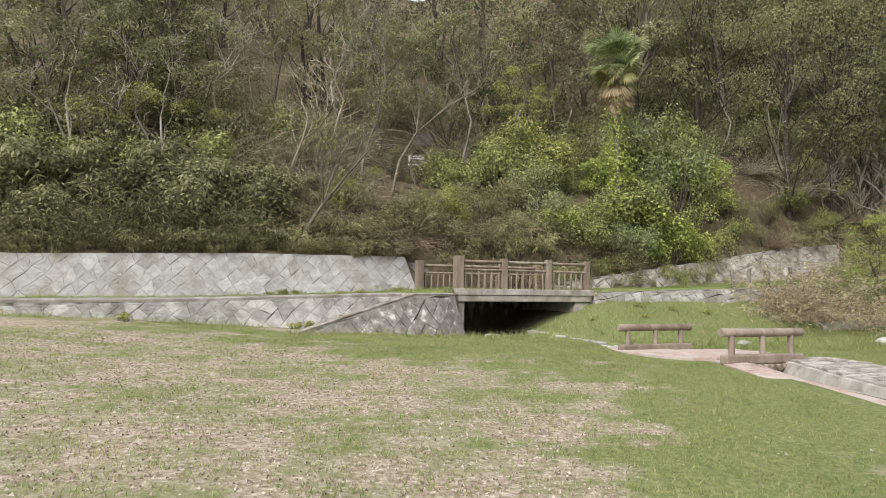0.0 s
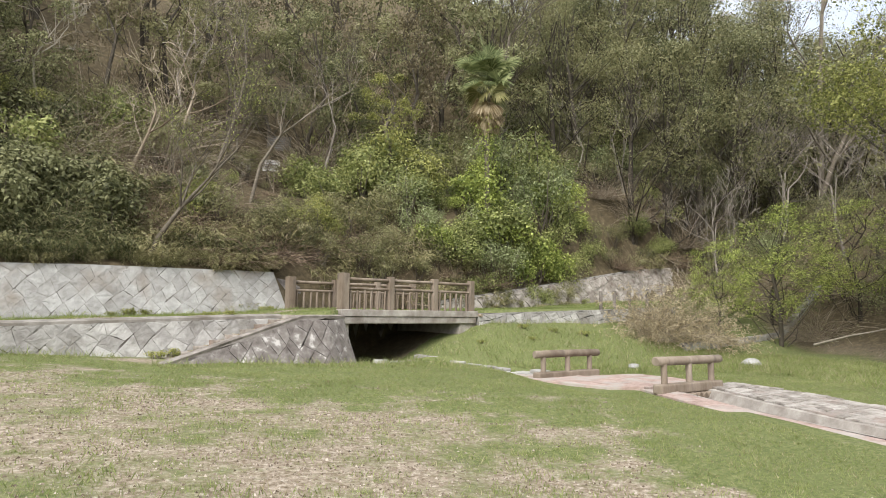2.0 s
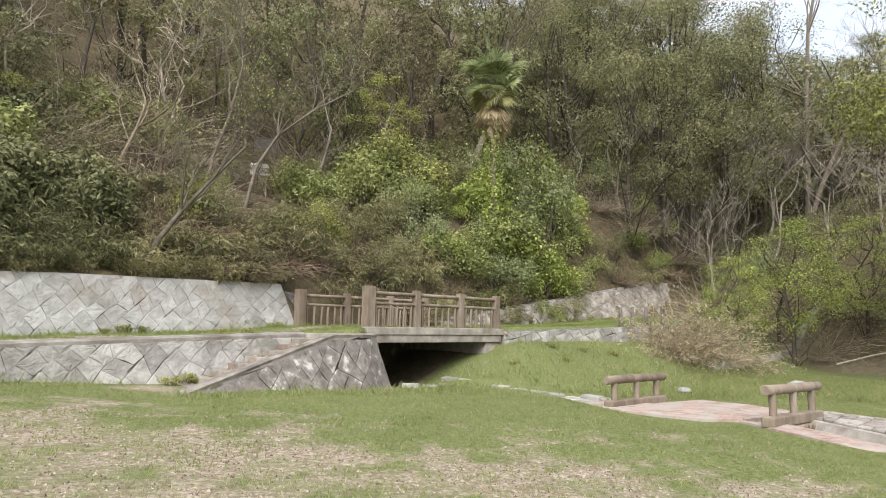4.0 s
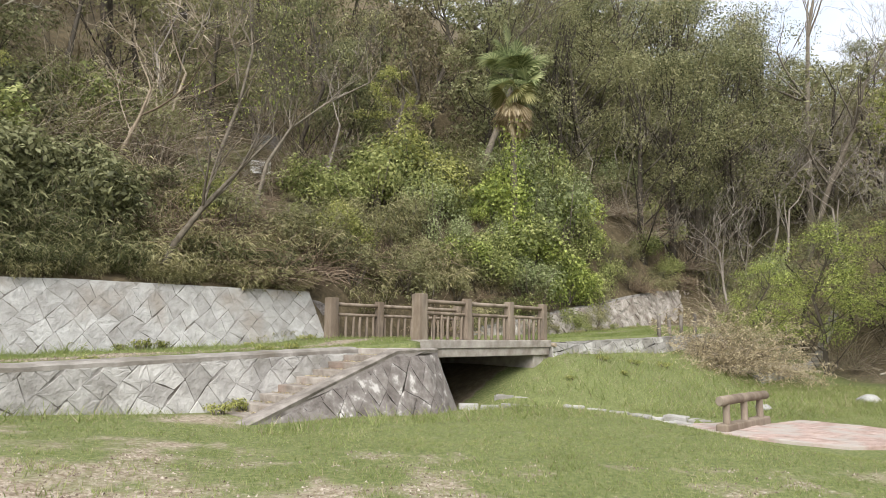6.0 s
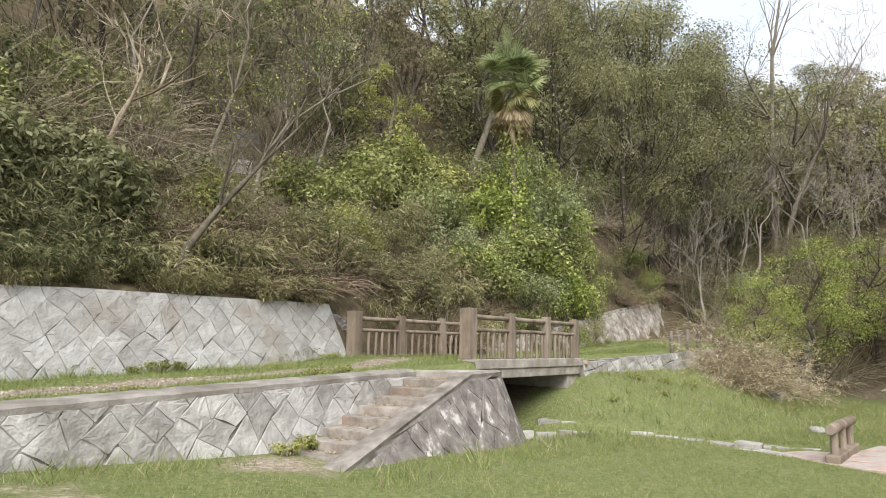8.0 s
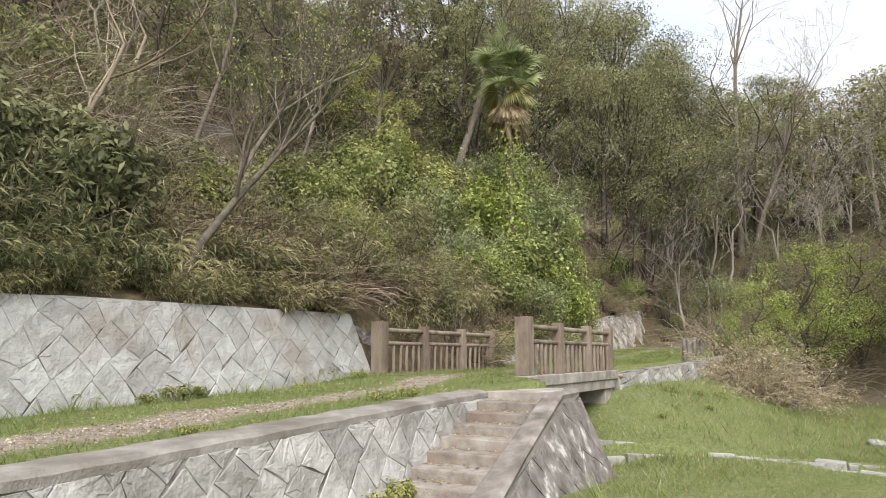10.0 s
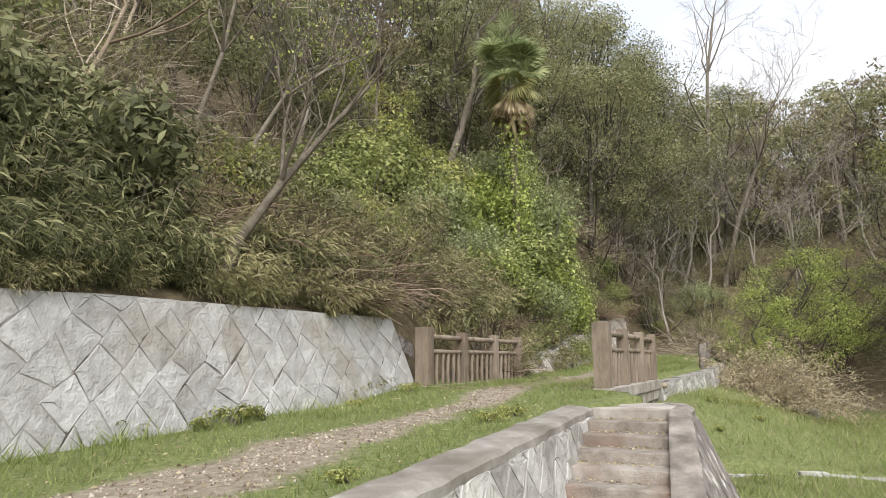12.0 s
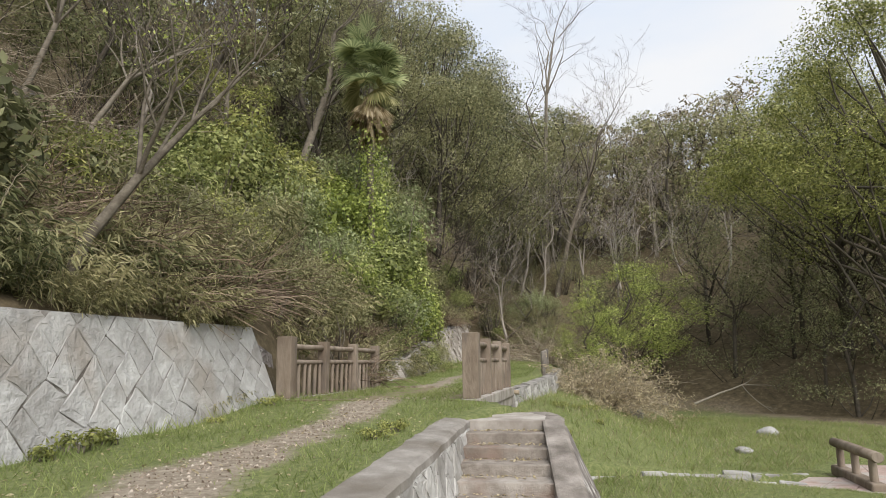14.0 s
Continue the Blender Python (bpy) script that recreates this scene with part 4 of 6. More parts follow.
def grow(rnd, at, way, length, r, depth, out, twigs, bend=0.25, up=0.12, forks=(2, 3), ratio=0.68):
    """A branching skeleton: thick pieces go to out, the last two orders to twigs."""
    n = 4 if depth > 1 else 3
    pts, d, p = [Vector(at)], Vector(way).normalized(), Vector(at)
    for k in range(n):
        d = (d + Vector((rnd.gauss(0, bend), rnd.gauss(0, bend), rnd.gauss(0, bend * 0.6) + up)) * 0.5).normalized()
        p = p + d * length / n
        pts.append(p.copy())
    radii = [r * (1 - 0.45 * k / n) for k in range(n + 1)]
    (twigs if depth <= 1 else out).append((pts, radii))
    if depth <= 0:
        return
    for k in range(rnd.randint(*forks) + (depth == 1)):
        i = rnd.randint(1, n) if k else n
        side = Vector((rnd.gauss(0, 1), rnd.gauss(0, 1), rnd.gauss(0.25, 0.6))).normalized()
        grow(rnd, pts[i], d * 0.75 + side * 0.75, length * ratio * rnd.uniform(0.75, 1.15), radii[i] * 0.68, depth - 1, out, twigs, bend, up, forks, ratio)


def bare_tree_meshes(seed, height, r, depth, lean=(0, 0), mat_=None, forks=(2, 3)):
    rnd = random.Random(seed)
    out, twigs = [], []
    grow(rnd, (0, 0, -0.3), (lean[0], lean[1], 1), height * 0.42, r, depth, out, twigs, 0.22, 0.10, forks)
    return strand_mesh("trunk", out, mat_ or M_BARK, 6), strand_mesh("twig_tangle", [(p, [max(q, 0.010) for q in w]) for p, w in twigs], mat_ or M_BARK, 3)


def plant(name, label, category, group, meshes, m=None):
    t = thing(name, label, category, group=group)
    for key, me in meshes:
        p = put(key, me, t, Matrix.Identity(4))
        if key in ("twig_tangle", "foliage"):
            tagged(p, kind="stuff")
    if m is not None:
        t.matrix_world = m
    return t


def shrub_meshes(seed, r, h, leaves, size, aspect, mat_, droop=0.2, blobs=9, stem=M_BARK, spread=0.5, shell=0.55, near=False):
    rs = np.random.RandomState(seed)
    bl = []
    for k in range(blobs):
        a, q = rs.uniform(0, 2 * math.pi), math.sqrt(rs.uniform(0, 1)) * 0.62 * r
        z = h * (0.30 + 0.45 * rs.uniform(0, 1) * (1 - 0.6 * (q / r) ** 2))
        bl.append((q * math.cos(a), q * math.sin(a), z, r * rs.uniform(0.30, 0.5), h * rs.uniform(0.18, 0.32)))
    p, d = blob_points(rs, bl, leaves, shell)
    p[:, 2] = np.maximum(p[:, 2], 0.02)
    up = d + np.array([0, 0, 0.5])
    fol = fast_mesh("foliage", leaf_quads(rs, p, up, size, aspect, droop, spread), 4, [mat_]) if near else fast_mesh("foliage", leaf_tris(rs, p, up, size * 1.1, aspect * 1.1, droop, spread), 3, [mat_])
    stems = []
    for b in bl:
        s = Vector((rs.uniform(-0.2, 0.2) * r, rs.uniform(-0.2, 0.2) * r, -0.2))
        e = Vector(b[:3]) + Vector((0, 0, b[4] * 0.5))
        mid = s.lerp(e, 0.5) + Vector((rs.uniform(-0.15, 0.15), rs.uniform(-0.15, 0.15), 0.1))
        stems.append(([s, mid, e], [0.03, 0.02, 0.008]))
    return [("twig_tangle", strand_mesh("twig_tangle", stems, stem, 4)), ("foliage", fol)]


def sasa_meshes(seed, r, h, stalks, mat_):
    """Bamboo grass: leaning canes with narrow drooping leaves."""
    rs = np.random.RandomState(seed)
    canes, at, ways = [], [], []
    for k in range(stalks):
        a, q = rs.uniform(0, 2 * math.pi), math.sqrt(rs.uniform(0, 1)) * r
        b = Vector((q * math.cos(a), q * math.sin(a), -0.1))
        out = Vector((math.cos(a + rs.normal(0, 0.8)), math.sin(a + rs.normal(0, 0.8)), 0))
        hh = h * rs.uniform(0.55, 1.1)
        pts = [b, b + Vector((0, 0, hh * 0.45)) + out * 0.15, b + Vector((0, 0, hh * 0.8)) + out * 0.38, b + Vector((0, 0, hh * 0.9)) + out * rs.uniform(0.5, 0.9)]
        canes.append((pts, [0.007, 0.006, 0.005, 0.003]))
        for j in range(24):
            t = rs.uniform(0.06, 1.0) * 3
            i = min(int(t), 2)
            p = pts[i].lerp(pts[i + 1], t - i)
            w = Vector((rs.normal(0, 1), rs.normal(0, 1), rs.normal(-0.4, 0.6))) + out * 0.7
            at.append(p)
            ways.append(w.normalized())
    at, ways = np.array([tuple(p) for p in at]), np.array([tuple(p) for p in ways])
    n = len(at)
    ln = rs.uniform(0.16, 0.34, (n, 1))
    side = unit(np.cross(ways, rs.normal(0, 1, (n, 3)))) * ln * 0.065
    mid = at + ways * ln * 0.45
    tip = at + ways * ln + np.array([0, 0, -1]) * ln * 0.22
    return [("twig_tangle", strand_mesh("twig_tangle", canes[::3], M_TWIG, 3)), ("foliage", fast_mesh("foliage", np.stack((at, mid + side, tip, mid - side), axis=1), 4, [mat_]))]


def brush_meshes(seed, r, h, count, mat_=None, leaves=0, leaf_mat=None, leaf=0.07, aspect=0.45):
    """A thicket of dead arching twigs."""
    rs = np.random.RandomState(seed)
    cur = []
    for k in range(count):
        a, q = rs.uniform(0, 2 * math.pi), rs.uniform(0, 0.7) * r
        b = Vector((q * math.cos(a), q * math.sin(a), -0.1))
        w = Vector((rs.normal(0, 0.6), rs.normal(0, 0.6), rs.uniform(0.4, 1.2)))
        ln = h * rs.uniform(0.5, 1.25)
        pts = [b]
        for j in range(3):
            w = (w + Vector((rs.normal(0, 0.22), rs.normal(0, 0.22), -0.33))).normalized()
            pts.append(pts[-1] + w * ln / 3)
        r0 = rs.uniform(0.006, 0.016)
        cur.append((pts, [r0, r0 * 0.85, r0 * 0.6, r0 * 0.3]))
    out = [("twig_tangle", strand_mesh("twig_tangle", cur, mat_ or M_TWIG, 3))]
    if leaves:
        p = np.array([tuple(c[0][i]) for c in cur for i in (1, 2, 3)])
        p = p[rs.choice(len(p), leaves)] + rs.normal(0, 0.07, (leaves, 3))
        out.append(("foliage", fast_mesh("foliage", leaf_quads(rs, p, rs.normal(0, 1, (leaves, 3)), leaf, aspect), 4, [leaf_mat])))
    return out


def crown_tree_meshes(seed, height, r, leaves, size, leaf_mat, bark=M_BARK_DARK, low=0.35, aspect=0.5, blobs=22, shell=0.5):
    """A broad-leaved tree: a bent trunk, rising curved limbs, and pads of leaves at their ends."""
    rs = np.random.RandomState(seed)
    rnd = random.Random(seed)
    bl, limbs = [], []
    trunk = [Vector((0, 0, -0.4)), Vector((rnd.uniform(-0.3, 0.3), rnd.uniform(-0.3, 0.3), height * 0.25)), Vector((rnd.uniform(-0.7, 0.7), rnd.uniform(-0.7, 0.7), height * 0.5)), Vector((rnd.uniform(-0.9, 0.9), rnd.uniform(-0.9, 0.9), height * 0.72)), Vector((rnd.uniform(-1, 1), rnd.uniform(-1, 1), height * 0.9))]
    limbs.append((trunk, [height * 0.017, height * 0.014, height * 0.010, height * 0.006, height * 0.002]))
    for k in range(blobs):
        t = rs.uniform(low, 1.0)
        a = k * 2.399 + rs.uniform(-0.5, 0.5)
        wide = r * math.sin(math.pi * min(0.95, 0.24 + 0.70 * (t - low) / (1 - low))) * math.sqrt(rs.uniform(0.15, 1))
        c = Vector((wide * math.cos(a), wide * math.sin(a), height * t * 0.94))
        bl.append((*c, r * rs.uniform(0.16, 0.29), r * rs.uniform(0.09, 0.17)))
        if k % 2 == 0:
            h = max(0.0, min(3.0, 4 * (t - 0.34) / 0.9))
            i = min(int(h), 3)
            s = trunk[i].lerp(trunk[i + 1], h - i)
            bow = Vector((rs.normal(0, 0.06), rs.normal(0, 0.06), -0.10)) * r
            limbs.append(([s, s.lerp(c, 0.33) + bow, s.lerp(c, 0.68) + bow * 0.7, c], [height * 0.0046, height * 0.0034, height * 0.0022, 0.008]))
    p, d = blob_points(rs, bl, leaves, shell)
    return [("trunk", strand_mesh("trunk", limbs, bark, 5)), ("crown", fast_mesh("crown", leaf_tris(rs, p, d + np.array([0, 0, 0.7]), size * 1.12, aspect * 1.1, 0.2, 0.5), 3, [leaf_mat]))]


rnd = random.Random(5)


def hill_at(u, v):
    x, y = xy(u, v)
    return x, y, gz(x, y)


def scatter(proto, spots):
    """Copies of a plant at (u, v, scale) or with a fourth value for the height's stretch; the plant itself takes the first spot."""
    first = True
    for u, v, s, *tall in spots:
        if -1.8 < u < 3.0 and 7.0 < v < 13.2:
            s = s * 0.5
        if 6.2 < v < 10.6 and 7.0 + (v - 6.4) * 1.85 < u < 11.0 + (v - 6.8) * 1.22:
            s = min(s, 0.6)
        x, y, z = hill_at(u, v)
        if -0.8 < sy - y < 9.0 and abs(x - sx - 0.02 * (sy - y)) < 0.9 + 0.09 * (sy - y):
            s = min(s, 0.32)
        k = tall[0] if tall else rnd.uniform(0.85, 1.15)
        m = Matrix.Translation((x, y, z - 0.05)) @ Matrix.Rotation(rnd.uniform(0, 6.28), 4, "Z") @ Matrix.Rotation(rnd.uniform(-0.08, 0.08), 4, "X") @ Matrix.Diagonal((s, s, s * k, 1))
        if first:
            proto.matrix_basis = m
            first = False
        else:
            c = copy_thing(proto, Matrix.Identity(4))
            c.matrix_basis = m


def spread_spots(u0, u1, v0, v1, step, s0, s1, keep=1.0):
    out = []
    v = v0
    while v < v1:
        u = u0 + rnd.uniform(0, step)
        while u < u1:
            if rnd.random() < keep:
                out.append((u + rnd.uniform(-0.35, 0.35) * step, v + rnd.uniform(-0.35, 0.35) * step, rnd.uniform(s0, s1)))
            u += step
        v += step * 0.9
    return out


def deal(spots, protos):
    """Shares spots out among plants and lays them."""
    piles = [[] for _ in protos]
    for k, s in enumerate(spots):
        piles[rnd.randrange(len(protos))].append(s)
    for p, pile in zip(protos, piles):
        if pile:
            scatter(p, pile)


def shrub(seed, r, h, leaves, size, aspect, mat_, label, group, **k):
    return plant("shrub", label, "shrub", group, shrub_meshes(seed, r, h, leaves, size, aspect, mat_, **k))


G = "undergrowth on the slope"
broad = [shrub(1, 1.2, 2.0, 1500, 0.15, 0.48, M_LEAF_DARK, "dark evergreen shrub with glossy leaves on the slope", G),
         shrub(2, 1.2, 1.8, 1500, 0.14, 0.5, M_LEAF_MID, "green broad-leaved shrub on the wooded slope", G)]
broad_near = [shrub(3, 1.2, 2.1, 1800, 0.16, 0.42, M_LEAF_DARK, "dark evergreen shrub above the retaining wall", G, droop=0.8, near=True),
              shrub(4, 1.1, 1.7, 1700, 0.12, 0.5, M_LEAF_DARK, "green shrub tangled above the retaining wall", G, near=True)]
vine = [shrub(5, 1.2, 1.9, 1750, 0.125, 0.72, M_LEAF_BRIGHT, "mound of fresh bright green vine leaves", G, blobs=12, shell=0.42),
        shrub(6, 1.2, 2.1, 1750, 0.12, 0.7, M_LEAF_MID, "vine-covered green mound on the slope", G, blobs=12, shell=0.42)]
grey = [shrub(9, 1.2, 2.0, 1900, 0.11, 0.5, M_LEAF_GREY, "rounded grey-green bush on the steep bank", G, blobs=12)]
spring = [shrub(10, 1.2, 2.1, 1700, 0.12, 0.5, M_LEAF_SPRING, "yellow-green shrub in fresh leaf on the slope", G)]
olive = [shrub(7, 1.2, 2.1, 1500, 0.13, 0.38, M_LEAF_OLIVE, "dull olive-green bush on the slope", G),
         shrub(8, 1.2, 1.7, 1400, 0.12, 0.42, M_LEAF_OLIVE, "sparse olive bush among dry twigs", G, shell=0.9)]
sasa = [plant("bamboo_grass", "clump of khaki bamboo grass with drooping leaves", "grass", G, sasa_meshes(21, 0.8, 1.05, 52, M_SASA)),
        plant("bamboo_grass", "tall clump of olive bamboo grass", "grass", G, sasa_meshes(22, 0.7, 1.45, 52, M_SASA))]
sasa_dark = [plant("bamboo_grass", "dark green clump of bamboo grass above the retaining wall", "grass", G, sasa_meshes(23, 0.8, 1.2, 52, M_SASA_DARK)),
             plant("bamboo_grass", "tall dark clump of bamboo grass with hanging leaves", "grass", G, sasa_meshes(24, 0.7, 1.6, 52, M_SASA_DARK))]
dry = [plant("dry_thicket", "tangle of dead arching brown twigs", "bush", G, brush_meshes(31, 1.1, 1.9, 250, mat_=M_TWIG_BROWN)),
       plant("dry_thicket", "tangle of dry twigs with a few yellow leaves", "bush", G, brush_meshes(32, 1.1, 1.7, 200, mat_=M_TWIG_BROWN, leaves=420, leaf_mat=M_LEAF_OLIVE))]

# above the wall: bamboo grass over its lip, dark shrubs behind
deal(spread_spots(-15, -0.7, 4.42, 4.46, 0.55, 0.3, 0.42), [sasa[0]])
deal(spread_spots(-16, -5.5, 4.66, 4.7, 0.6, 0.5, 0.72), [sasa[0], sasa_dark[0]])
deal(spread_spots(-5.5, -0.6, 4.66, 4.7, 0.6, 0.5, 0.72), [sasa[0]])
deal(spread_spots(-16, -5.5, 4.95, 5.7, 0.7, 0.7, 0.95), sasa_dark)
deal(spread_spots(-5.5, -0.6, 4.95, 5.7, 0.7, 0.7, 0.95), sasa + [sasa_dark[0]])
deal(spread_spots(-16, -5.0, 5.5, 8.4, 1.15, 1.0, 1.5), broad_near + [broad_near[0], broad_near[0], sasa_dark[1], sasa_dark[1]])
deal(spread_spots(-5.6, 1.0, 5.1, 6.8, 0.85, 0.75, 1.1), dry + [sasa[0]])
deal(spread_spots(-5.4, 2.5, 6.4, 8.8, 1.1, 0.9, 1.35), [sasa[1], olive[1], olive[0], broad_near[1], broad_near[0], dry[1]])
deal(spread_spots(-4.8, 3.4, 5.7, 7.0, 0.95, 0.85, 1.15), [sasa[0], sasa[1], olive[0], spring[0]])
# behind the bridge: dry grass, then the bright mounds of vines
deal(spread_spots(0.4, 7.5, 4.4, 6.2, 0.8, 0.75, 1.1), [sasa[0], sasa[1], dry[0], olive[1]])
deal(spread_spots(5.5, 12.0, 4.45, 5.1, 0.7, 0.6, 0.9), [sasa[0], sasa[1], dry[1], olive[1], vine[1]])
deal(spread_spots(12.0, 18.0, 4.5, 5.1, 0.75, 0.5, 0.8), [sasa[0], dry[1], olive[1], vine[1]])
deal(spread_spots(18.0, 31.0, 5.2, 5.8, 0.7, 0.65, 0.95), [sasa[0], dry[1], olive[1], vine[1]])
deal(spread_spots(7.0, 20.0, 3.85, 3.95, 1.1, 0.2, 0.36), [olive[1], vine[1], sasa[0]])
deal(spread_spots(2.5, 8.0, 5.6, 8.4, 1.1, 0.85, 1.25), [sasa[1], olive[1], olive[0], vine[1], spring[0], dry[1]])
deal(spread_spots(7.6, 15.5, 5.2, 8.4, 1.1, 1.0, 1.5), [vine[0], vine[1], vine[0], vine[0], grey[0]])
deal(spread_spots(14.6, 20.0, 6.4, 8.4, 1.3, 1.0, 1.5), [grey[0], grey[0], vine[1]])
deal(spread_spots(8.5, 13.0, 4.95, 5.7, 0.8, 0.7, 1.0), [vine[0], vine[1], olive[1], grey[0]])
deal(spread_spots(12.5, 18.5, 4.9, 5.7, 0.8, 0.75, 1.1), [vine[0], vine[1], olive[1], grey[0]])
deal(spread_spots(18.5, 26.0, 6.0, 6.8, 0.9, 0.8, 1.1), [vine[0], vine[1], olive[1], grey[0]])
deal([(8.6, 5.7, 1.1), (9.8, 5.8, 1.2), (11.0, 5.9, 1.3), (12.2, 6.0, 1.5), (13.4, 6.0, 1.8), (13.2, 7.0, 1.7), (14.4, 5.8, 1.7), (18.0, 6.8, 1.5), (19.4, 6.9, 1.4)], [vine[0], vine[0], vine[1]])
deal([(15.2, 6.0, 2.0), (16.8, 6.4, 2.1), (14.8, 8.0, 1.9), (18.4, 7.2, 1.7)], grey)
deal([(14.9, -2.2, 0.9), (16.5, -2.4, 1.0), (18.2, -2.8, 1.1), (13.7, -1.9, 0.65)], [olive[1], dry[1]])
deal([(7.6, 8.6, 1.9), (8.8, 9.6, 2.1), (9.8, 9.0, 1.9), (8.4, 10.8, 1.8), (10.6, 10.4, 1.7), (7.0, 10.0, 1.5)], [spring[0], vine[1]])
deal(spread_spots(19.0, 32.0, 6.4, 9.4, 1.7, 1.0, 1.6), [grey[0], broad[1], olive[0], olive[1], dry[1]])
# higher up
deal(spread_spots(-12, -2, 12, 16, 1.7, 1.0, 1.5), [olive[0], olive[1], broad[1], dry[1], dry[0]])
deal(spread_spots(-17, -6, 8.2, 14, 1.7, 1.1, 1.7), broad + [olive[0], broad_near[1]])
deal(spread_spots(-6, 6, 8.4, 15, 1.6, 0.95, 1.5), [olive[0], olive[1], sasa[1], broad[1], dry[1], dry[0], dry[0], vine[1]])
deal(spread_spots(6, 30, 9.0, 15, 2.0, 1.2, 1.9), [broad[0], olive[0], vine[1], olive[1]])
deal(spread_spots(29.5, 35, -0.2, 4.4, 1.5, 0.7, 1.2), [olive[0], olive[1], grey[0], dry[1], broad[1]])
far_bush = [shrub(11, 1.2, 2.0, 2600, 0.062, 0.5, M_LEAF_OLIVE, "low olive thicket at the valley's end", G, blobs=12)]
deal(spread_spots(34, 52, -1, 4.6, 2.8, 1.3, 2.0), far_bush)
deal(spread_spots(32, 55, 4.6, 9, 3.2, 1.6, 2.3), far_bush)


# ---- trees ----
T = "trees on the slope"
ever = [plant("evergreen_tree", "dense dark evergreen tree on the slope", "tree", T, crown_tree_meshes(41, 8.5, 2.9, 5200, 0.20, M_LEAF_DARK, blobs=30, aspect=0.42, shell=0.32)),
        plant("evergreen_tree", "olive-green tree with an open crown on the slope", "tree", T, crown_tree_meshes(42, 9.5, 3.0, 5200, 0.20, M_LEAF_OLIVE, blobs=30, aspect=0.40, shell=0.32))]
far_ever = [plant("woodland_tree", "brownish tree coming into leaf up the slope", "tree", T, crown_tree_meshes(46, 8.0, 3.2, 2700, 0.21, M_LEAF_BROWN, low=0.2, aspect=0.48, blobs=24, shell=0.32)),
            plant("woodland_tree", "dull green tree in the woods up the slope", "tree", T, crown_tree_meshes(43, 8.0, 3.2, 2700, 0.21, M_LEAF_OLIVE, low=0.2, aspect=0.48, blobs=24, shell=0.32)),
            plant("woodland_tree", "dark tree in the woods up the slope", "tree", T, crown_tree_meshes(44, 8.0, 3.2, 2700, 0.21, M_LEAF_DARK, low=0.2, aspect=0.48, blobs=24, shell=0.32))]


def bare(seed, height, r, depth, lean, mat_, label, forks=(2, 3)):
    a, b = bare_tree_meshes(seed, height, r, depth, lean, mat_, forks)
    return plant("bare_tree", label, "tree", "leafless trees on the slope", [("trunk", a), ("twig_tangle", b)])


bares = [bare(51, 8.5, 0.075, 5, (0.2, -0.1), M_TWIG, "leafless pale-barked tree with fine twigs", (2, 3)),
         bare(52, 9.5, 0.085, 5, (-0.2, -0.2), M_TWIG_GREY, "leafless grey tree with spreading branches", (2, 3)),
         bare(53, 7.0, 0.065, 5, (0.4, -0.3), M_BARK_PALE, "leaning leafless tree with pale branches", (2, 3))]

deal(spread_spots(-19, -7, 13, 20, 3.4, 0.8, 1.25, 0.85), [ever[0]])
deal(spread_spots(-18, -8, 11.5, 13, 2.8, 0.7, 1.0), [ever[0]])
deal(spread_spots(-7, 16, 14, 20, 3.4, 0.8, 1.25, 0.85), [ever[1], ever[0], far_ever[0]])
deal(spread_spots(16, 46, 11, 19, 4.4, 1.2, 1.6, 0.9), ever + [ever[1]])
tall = [plant("evergreen_tree", "tall olive-green tree with a broad airy crown", "tree", T, crown_tree_meshes(47, 15.5, 5.6, 8600, 0.20, M_LEAF_OLIVE, low=0.30, aspect=0.45, blobs=52, shell=0.32)),
        plant("evergreen_tree", "tall dark tree rising over the valley path", "tree", T, crown_tree_meshes(48, 15.5, 5.4, 8600, 0.20, M_LEAF_DARK, low=0.30, aspect=0.45, blobs=52, shell=0.32))]
deal([(21, 8.8, 0.80), (24.5, 9.2, 0.96), (28, 8, 1.00), (31, 9.5, 1.12), (34.5, 7, 1.10), (37.5, 4.8, 0.88), (41, 6, 1.00), (41, 3.2, 0.75), (45, 4.4, 0.89), (48, 7, 1.10), (27, 12.5, 0.96), (33, 13, 1.10), (39, 11, 1.14), (51, 3, 0.85), (30, 6, 0.61), (34, 4.4, 0.50), (47, 1, 0.61), (52, 0.5, 0.70), (56, 2, 0.80), (44, 1.6, 0.50), (60, -1, 0.75), (44, 6.5, 1.24), (40, 8.5, 1.24), (48, 5.5, 1.20), (44, 10.5, 1.30), (52, 7.5, 1.24), (36.5, 9.5, 1.20)], [tall[0], tall[0], tall[1]])
deal(spread_spots(-19, 26, 19.5, 30, 4.8, 1.1, 1.7, 0.9), far_ever)
deal(spread_spots(26, 60, 17, 22, 5.0, 1.4, 2.0, 0.9), far_ever)
deal(spread_spots(34, 70, 8, 18, 4.4, 0.8, 1.2, 0.85), far_ever + [ever[1]])
deal([(-9.5, 9.0, 1.0), (-4.5, 9.5, 1.1), (-2.0, 11.5, 1.15), (1.0, 10.5, 1.05), (3.2, 12.0, 1.1), (-13, 10, 1.0), (-17, 11, 1.1), (6.0, 12.8, 1.1), (-6.8, 12.5, 1.2), (0.0, 14.5, 1.2),
      (9.5, 13.5, 1.2), (14.5, 14.0, 1.2), (19, 12.0, 1.2), (22, 8.5, 1.0), (24.5, 10.5, 1.2), (27, 7.5, 1.05), (30, 9.5, 1.25), (33, 6.5, 1.1), (36, 9.0, 1.3), (39, 5.5, 1.15), (42, 8.0, 1.35), (-20, 8.5, 0.9), (46, 6.0, 1.3), (50, 9, 1.4), (29, 5.4, 0.8), (35, 4.6, 0.9)], bares)
